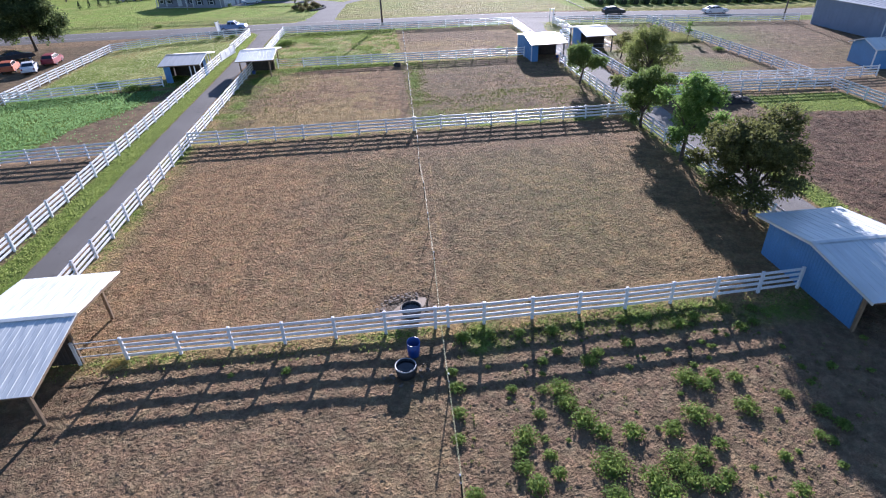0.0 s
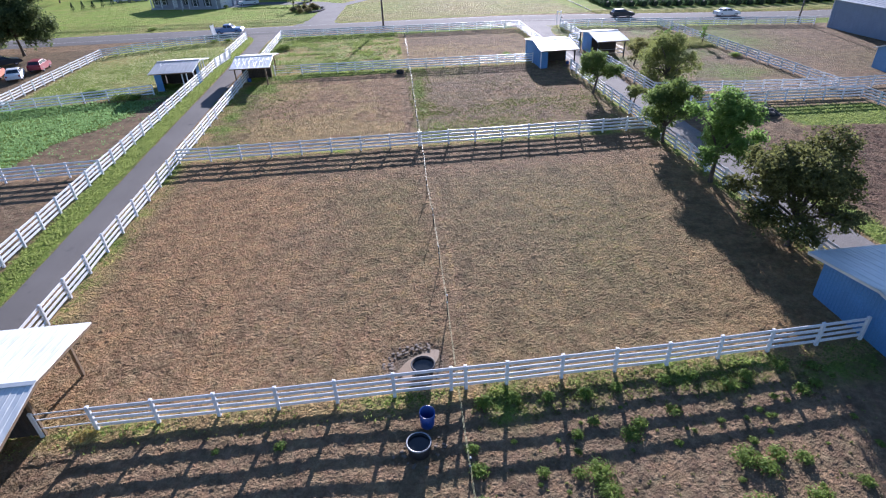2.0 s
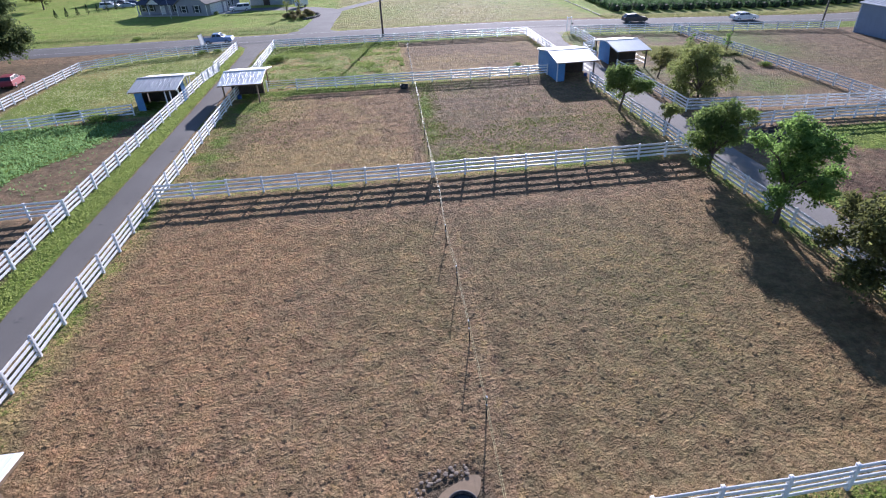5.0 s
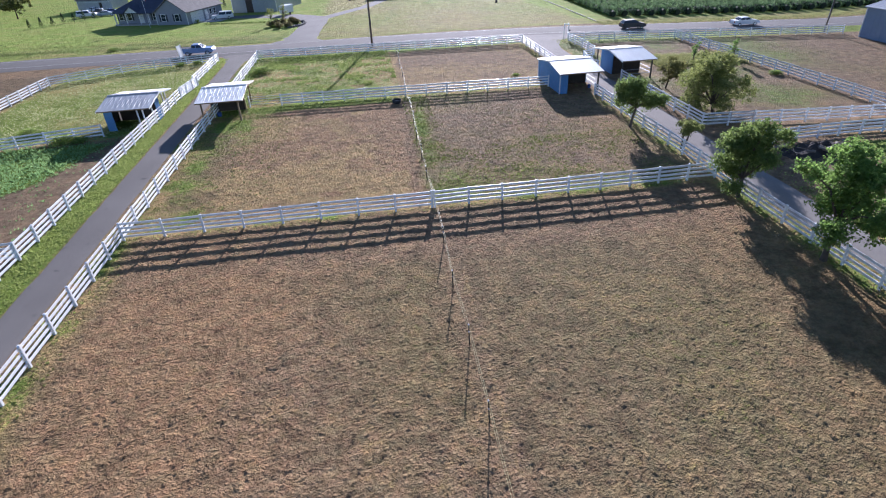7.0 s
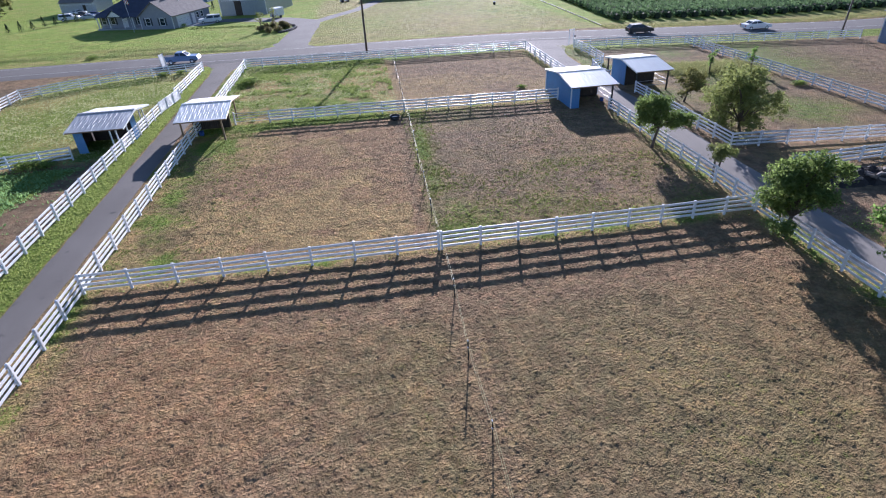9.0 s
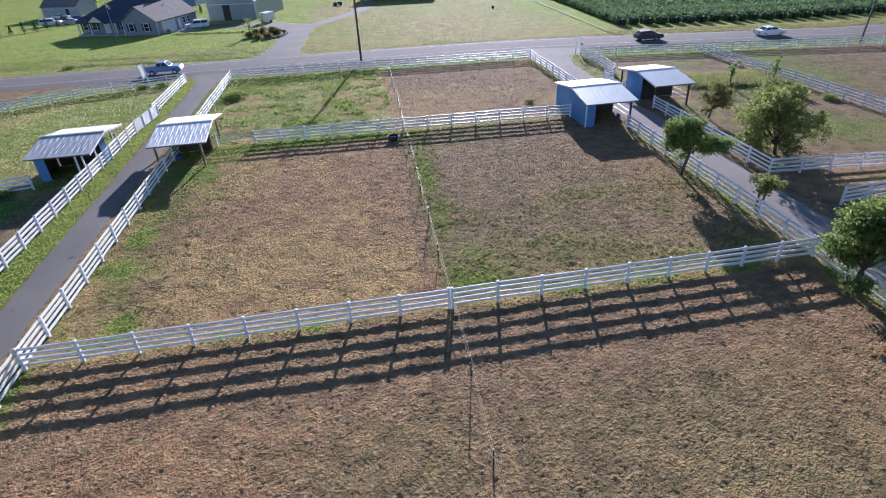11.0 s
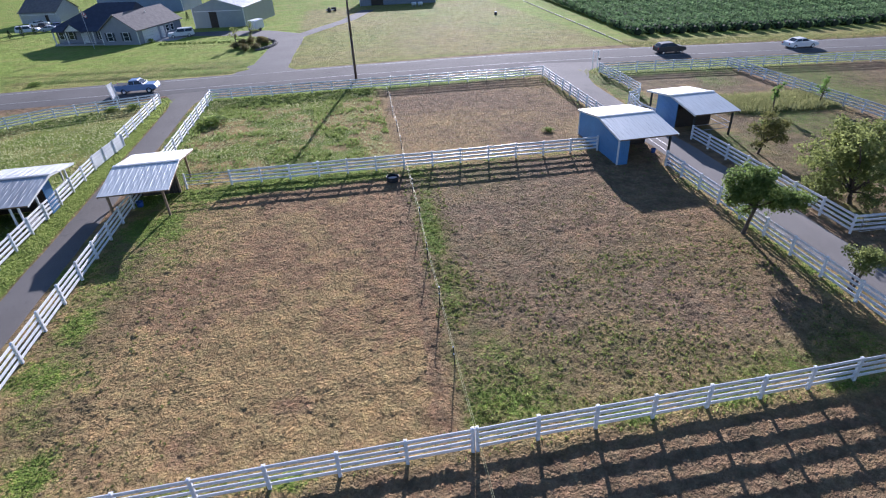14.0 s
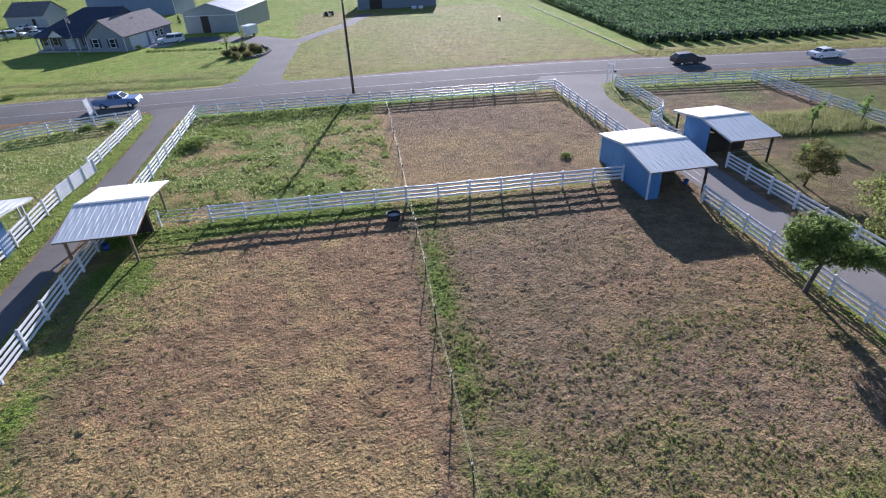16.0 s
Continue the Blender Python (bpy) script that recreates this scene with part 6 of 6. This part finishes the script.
def vine_row_mesh(seed, length):
    r3 = np.random.RandomState(seed)
    k = int(length * 62)
    t = r3.uniform(0, length, k)
    swell = 0.75 + 0.45 * vnoise(t / 1.9, np.full(k, seed * 3.1), 4)
    ang = r3.uniform(-0.25, math.pi + 0.25, k)
    rad = swell * r3.uniform(0.72, 1.08, k)
    x, z = rad * np.cos(ang) * 1.0, 0.55 + rad * np.sin(ang) * 1.15
    n = np.stack([np.cos(ang), r3.normal(0, 0.5, k), np.sin(ang)], -1) + r3.normal(0, 0.45, (k, 3))
    n /= np.linalg.norm(n, axis=1, keepdims=True)
    ref = r3.normal(0, 1, (k, 3))
    u = np.cross(n, ref)
    u /= np.linalg.norm(u, axis=1, keepdims=True)
    w = np.cross(n, u)
    p, q = np.stack([x, t, np.maximum(z, 0.1)], -1), r3.uniform(0.13, 0.26, (k, 1))
    v = np.stack([p - u * q, p - w * q * 0.7, p + u * q, p + w * q * 0.7], 1).reshape(-1, 3)
    me = bpy.data.meshes.new("vine_row")
    me.from_pydata(v.tolist(), [], (np.arange(k * 4).reshape(-1, 4)).tolist())
    me.materials.append(VINE_LEAF)
    me.update()
    return me


ROWS_OF_VINES = [vine_row_mesh(1, 95.0), vine_row_mesh(2, 95.0)]
# solid filler in each row; its dark colour is the shade between the leaves
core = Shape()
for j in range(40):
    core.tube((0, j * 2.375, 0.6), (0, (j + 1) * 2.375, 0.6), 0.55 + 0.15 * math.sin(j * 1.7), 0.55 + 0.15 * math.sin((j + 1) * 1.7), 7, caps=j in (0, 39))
CORE = core.mesh("shade_core", plain("vine_inner_shade", (0.022, 0.034, 0.014), 0.9))
for i in range(46):
    x = 49.5 + i * 2.75
    y0 = 110.2 - 0.035 * (x - 49.5) + rng.uniform(-0.5, 0.5)
    a, b = on(x, y0), on(x + 11.6, y0 + 94)
    m = Matrix.Translation(a) @ (b - a).to_track_quat("Y", "Z").to_matrix().to_4x4()
    v = thing("vine_row", "leafy green vineyard row", "vines", m, group="vineyard rows")
    part("foliage", ROWS_OF_VINES[i % 2], v)
    part("shade_core", CORE, v)


# ---- the divided paddocks' tape fence ----
tape = thing("tape_fence", "cream electric tape fence on thin dark steel posts", "fence", Matrix.Translation(on(wire_x(-14), -14)))
back = tape.matrix_basis.inverted()
T_POST = Shape().box((0, 0, 0.6), (0.035, 0.035, 1.3)).box((0.02, 0, 0.6), (0.012, 0.06, 1.3)).mesh("steel_post", DARK_STEEL)
INSULATOR = Shape().box((0, 0, 0), (0.06, 0.08, 0.07), bevel=0.015).mesh("insulator", TRIM)
tops = []
for y in (-14, -9.3, -4.5, 0.1, 5.2, 10.0, 14.85, 19.6, 24.6, 29.6, 34.5, 39.3, 44.1, 48.9, 53.8, 58.8, 63.6, 68.4, 73.2, 78, 82.5, 86.2):
    x = wire_x(y) + rng.uniform(-0.08, 0.08)
    tops.append((x, y))
    if abs(y - 0.1) > 0.5 and abs(y - 29.6) > 0.5 and abs(y - 58.8) > 0.5 and y < 86:
        p = part("steel_post", T_POST, tape, m=back @ pose(x, y, float(gz(x, y)), rng.uniform(-3, 3), rng.uniform(-3, 3), rng.uniform(0, 40)))
        for h in (0.8, 1.22):
            part("insulator", INSULATOR, p, m=Matrix.Translation((0, 0, h)))
for h in (0.8, 1.22):
    for (xa, ya), (xb, yb) in zip(tops, tops[1:]):
        s = Shape()
        pts = [Vector((xa + (xb - xa) * f, ya + (yb - ya) * f, h - 0.10 * math.sin(math.pi * f) * rng.uniform(0.6, 1.3))) for f in (0, 0.25, 0.5, 0.75, 1)]
        for p, q in zip(pts, pts[1:]):
            s.tube(p, q, 0.0065, 0.0065, 5, caps=False)
        part("tape", s.mesh("tape", TAPE), tape, m=back)


# ---- tubs, buckets and other loose things ----
def tub(label, x, y, r, h, mat, rim_mat=None, tilt=0, turn=0, name="water_tub", water=False):
    t = thing(name, label, "tub", Matrix.Translation(on(x, y, (r * math.sin(radians(tilt)) if tilt else 0.0))) @ pose(0, 0, 0, 0, 0, turn) @ pose(0, 0, 0, tilt))
    part("wall", Shape().lathe([(0.0, 0.0), (r * 0.86, 0.0), (r * 0.9, 0.03), (r, h), (r * 0.95, h), (r * 0.85, 0.06), (0, 0.05)], 28).mesh("wall", mat, smooth=True), t)
    if rim_mat:
        part("rim", Shape().lathe([(r * 0.95, h), (r * 1.05, h - 0.03), (r * 1.07, h + 0.01), (r * 1.0, h + 0.035), (r * 0.94, h + 0.01)], 28).mesh("rim", rim_mat, smooth=True), t)
    if water:
        part("water", Shape().lathe([(0.0, h * 0.8), (r * 0.95, h * 0.8)], 28).mesh("water", WATER), t, "still dark water")
    return t


WATER = plain("still_water", (0.02, 0.025, 0.03), 0.04, vary=0.1, relief=0)
tub("round black rubber trough with a pale rim", -1.62, -3.0, 0.46, 0.55, RUBBER, STEEL, name="water_trough", water=True)
tub("blue plastic barrel leaning beside the trough", -1.2, -1.75, 0.31, 0.85, BLUE_TUB, tilt=9, turn=8, name="barrel")
tub("black rubber tub standing in the mud hollow", -1.1, 1.3, 0.52, 0.45, RUBBER, RUBBER, water=True)
tub("black rubber tub beside the fence", 0.55, 56.6, 0.5, 0.4, RUBBER, RUBBER, water=True)
tub("blue plastic bucket beside the shelter post", 22.75, 53.7, 0.22, 0.36, BLUE_TUB, BLUE_TUB, name="bucket")
tub("blue plastic bucket on the shelter floor", -18.9, 57.2, 0.25, 0.4, BLUE_TUB, BLUE_TUB, name="bucket")
tub("blue plastic bucket hanging by the shelter wall", 23.1, 56.6, 0.2, 0.32, BLUE_TUB, BLUE_TUB, name="bucket")

pool = Shape()
k = 30
pool.v.append((0, 0, 0))
for i in range(k):
    a = i * math.tau / k
    r = 1 + 0.10 * math.sin(3 * a + 1) + 0.07 * math.sin(5 * a)
    u, v = 1.32 * r * math.cos(a), 0.55 * r * math.sin(a)
    pool.v.append((0.76 * u - 0.65 * v, 0.65 * u + 0.76 * v, 0))
pool.f = [(0, 1 + i, 1 + (i + 1) % k) for i in range(k)]
pool.k = [0] * k
MUDDY = plain("muddy_water", (0.30, 0.215, 0.135), 0.45, vary=0.2, relief=0)
MUDDY.node_tree.nodes["Principled BSDF"].inputs["Specular IOR Level"].default_value = 0.15
thing("puddle", "shallow muddy puddle beside the tub", "puddle", pose(-1.25, 1.85, -0.045), data=pool.mesh("puddle", MUDDY))
MUD = plain("pale_dried_mud", (0.21, 0.165, 0.125), 0.9, vary=0.35, scale=5)
for i in range(90):
    a = rng.uniform(0, math.tau) if i >= 64 else rng.uniform(1.1, 3.9)
    near = i < 64
    cx, cy, rr = (-1.25, 1.85, rng.uniform(1.15, 1.75)) if near else (-1.6, -2.9, rng.uniform(0.6, 1.1))
    g = Shape().lathe([(0.0, -0.02), (0.5, 0.0), (0.55, 0.25), (0.3, 0.45), (0.0, 0.5)], 6)
    q = rng.uniform(0.07, 0.19)
    thing("mud_clod", "dried pale mud clod round the trough", "clod", pose(cx + rr * math.cos(a), cy + 0.8 * rr * math.sin(a), -0.01, 0, 0, rng.uniform(0, 360)) @ Matrix.Diagonal((q, q * rng.uniform(0.5, 1.4), q * 0.32, 1)), group="mud clods", data=g.mesh("mud_clod", MUD, smooth=True))

s, r4 = Shape(), random.Random(3)
for i in range(500):
    a, d = r4.uniform(0, math.tau), 0.55 * math.sqrt(r4.random())
    p = Vector((d * math.cos(a), d * 0.7 * math.sin(a), 0.16 * (1 - d) * r4.random() + 0.03))
    t = Vector((r4.gauss(0, 1), r4.gauss(0, 1), r4.gauss(0, 0.3))).normalized() * 0.16
    s.add([p - t, p + Vector((0, 0, 0.012)), p + t], [(0, 1, 2)])
thing("hay", "loose pile of yellow hay by the fence", "hay", pose(-15.0, -0.45, 0.0), kind="stuff", data=s.mesh("hay", plain("hay_straw", (0.50, 0.42, 0.17), 0.8, vary=0.3)))


# ---- brush pile ----
pile = thing("brush_pile", "dark heap of logs, cut branches and stumps", "brush pile", Matrix.Translation(on(33.6, 32.9)))
s = Shape()
for i in range(13):
    for j in range(7):
        fx, fy = i / 12 * 2 - 1, j / 6 * 2 - 1
        h = 0.75 * max(0, 1 - fx * fx) ** 0.5 * max(0, 1 - fy * fy) ** 0.5 * (0.6 + 0.8 * noise.noise((i * 0.7, j * 0.9, 2.0)) + 0.2)
        s.v.append((fx * 3.6, fy * 1.4, h - 0.05))
s.f = [(i * 7 + j, (i + 1) * 7 + j, (i + 1) * 7 + j + 1, i * 7 + j + 1) for i in range(12) for j in range(6)]
s.k = [0] * len(s.f)
part("compost_mound", s.mesh("compost_mound", plain("dark_compost", (0.045, 0.037, 0.032), 0.95, vary=0.4, scale=3, relief=0.6)), pile)
r5 = random.Random(9)
LOG, CUT = plain("pale_log", (0.22, 0.19, 0.16), 0.85, vary=0.35), plain("dark_branch", (0.05, 0.042, 0.036), 0.9, vary=0.3)
for i in range(58):
    x, yy = r5.uniform(-3.2, 3.2), r5.uniform(-1.2, 1.2)
    z = 0.5 * max(0, 1 - (x / 3.7) ** 2) * max(0.1, 1 - (yy / 1.6) ** 2) + r5.uniform(0.05, 0.35)
    a, ln = r5.uniform(0, math.tau), r5.uniform(0.5, 1.7)
    d = Vector((math.cos(a), math.sin(a), r5.uniform(-0.25, 0.35))) * ln / 2
    big = i % 5 == 0
    part("log" if big else "branch", Shape().tube(Vector((x, yy, z)) - d, Vector((x, yy, z)) + d, 0.13 if big else 0.035, 0.11 if big else 0.02, 7).mesh("log", LOG if big or i % 3 == 0 else CUT), pile)

# ---- gates ----
gate = thing("gate", "white close boarded farm gate standing open into the lane", "gate", Matrix.Translation(on(kx(66.4), 66.5)) @ pose(0, 0, 0, 0, 0, 83))
for i in range(9):
    part("board", Shape().box((3.0, 0, 0.18 + i * 0.135), (6.0, 0.035, 0.128), bevel=0.006).mesh("board", WHITE), gate)
for x in (0.1, 2.0, 4.0, 5.9):
    part("stile", Shape().box((x, -0.03, 0.75), (0.1, 0.05, 1.3)).mesh("stile", WHITE), gate)
part("hinge", Shape().tube((0, 0, 0.35), (0, 0, 0.5), 0.03).tube((0, 0, 1.05), (0, 0, 1.2), 0.03).mesh("hinge", STEEL), gate)
gate2 = thing("pipe_gate", "grey tubular gate across the side paddock", "gate", Matrix.Translation(on(28.0, 40.6)) @ pose(0, 0, 0, 0, 0, -2))
for h in (0.25, 0.5, 0.75, 1.0, 1.25):
    part("bar", Shape().tube((0.15, -0.1, h), (4.6, -0.1, h), 0.024).mesh("bar", STEEL), gate2)
for x in (0.15, 2.4, 4.6):
    part("upright", Shape().tube((x, -0.1, 0.25), (x, -0.1, 1.27), 0.024).mesh("upright", STEEL), gate2)

# ---- roadside ----
sign = thing("sign", "white leaning farm sign facing the road", "sign", Matrix.Translation(on(-31.1, 91.3)) @ pose(0, 0, 0, 0, -8, 58))
BANNER = leafy("thin_white_banner", (0.80, 0.80, 0.80), (0.86, 0.86, 0.86), 0.5, 0.5)
part("board", Shape().add([(-0.36, 0, 0.4), (0.36, 0, 0.4), (0.36, 0, 2.3), (-0.36, 0, 2.3)], [(0, 1, 2, 3)]).mesh("board", BANNER), sign, "thin white banner the daylight shines through")
for x in (-0.41, 0.41):
    part("post", Shape().box((x, 0, 1.1), (0.09, 0.09, 2.5)).mesh("post", WHITE), sign)
mail = thing("sign_post", "white gateway post with a small dark box", "post", Matrix.Translation(on(30.9, 86.6)))
for x in (-0.35, 0.35):
    part("post", Shape().box((x, 0, 1.15), (0.1, 0.1, 2.5)).mesh("post", WHITE), mail)
part("crossbar", Shape().box((0, 0, 2.25), (0.9, 0.08, 0.14)).mesh("crossbar", WHITE), mail)
part("mailbox", Shape().box((0.5, -0.15, 1.35), (0.24, 0.5, 0.26), bevel=0.06).mesh("mailbox", RUBBER), mail)


def utility_pole(label, x, y, tall, lean_x):
    p = thing("utility_pole", label, "pole", Matrix.Translation(on(x, y)) @ pose(0, 0, 0, 0, lean_x, 0))
    part("pole", Shape().tube((0, 0, -0.6), (0, 0, tall * 0.5), 0.16, 0.14, 12).tube((0, 0, tall * 0.5), (0, 0, tall), 0.14, 0.11, 12).mesh("pole", POLE_WOOD, smooth=True), p)
    part("crossarm", Shape().box((0, 0, tall - 0.6), (0.1, 2.4, 0.12)).mesh("crossarm", POLE_WOOD), p)
    for yy in (-1.1, -0.4, 0.4, 1.1):
        part("insulator", Shape().lathe([(0.0, 0.0), (0.05, 0.02), (0.06, 0.1), (0.02, 0.16), (0, 0.17)], 10, Matrix.Translation((0, yy, tall - 0.54))).mesh("insulator", LAMP), p)
    part("cable_riser", Shape().tube((-0.19, -0.05, 0), (-0.17, -0.05, tall * 0.8), 0.025, n=6).mesh("cable_riser", STEEL), p)


utility_pole("tall dark timber utility pole beside the road", -0.8, 92.0, 11.0, 0.0)
utility_pole("tall dark timber utility pole beside the road", 75.4, 83.2, 11.0, 3.0)

s = Shape()
for i in range(60):
    f = i / 59
    x, y = 43.4 + (51.0 - 43.4) * f, 104.6 + (181 - 104.6) * f
    if i % 7 != 5:
        s.box(on(x, y, 0.11), (0.14, 1.22, 0.16), pose(0, 0, 0, 0, 0, -5.6 + rng.uniform(-1.5, 1.5)))
thing("edging", "pale timber edging along the dry field", "edging", kind="structure", data=s.mesh("edging", plain("pale_timber", (0.50, 0.46, 0.32), 0.8)))


def line_strip(label, off, wide, dash=None):
    pts = [(x, y) for x, y, w in road_line if -130 < x < 130]
    pts = [(-130, 97.25)] + pts + [(118, 91.2)]
    s = Shape()
    for (x0, y0), (x1, y1) in zip(pts, pts[1:]):
        k = max(1, int(math.hypot(x1 - x0, y1 - y0) / 3.0))
        t = Vector((x1 - x0, y1 - y0)).normalized()
        for i in range(k):
            if dash and i % dash[1] >= dash[0]:
                continue
            q = []
            for f, o in ((i / k, -wide / 2), ((i + 1) / k, -wide / 2), ((i + 1) / k, wide / 2), (i / k, wide / 2)):
                px, py = x0 + (x1 - x0) * f - t.y * (off + o), y0 + (y1 - y0) * f + t.x * (off + o)
                q.append((px, py, float(gz(px, py)) + 0.062))
            s.add(q, [(0, 1, 2, 3)])
    thing("road_line", label, "marking", kind="structure", data=s.mesh("road_line", LINE))


line_strip("white edge line along the road", 3.6, 0.14)
line_strip("white edge line along the road", -2.4, 0.14)
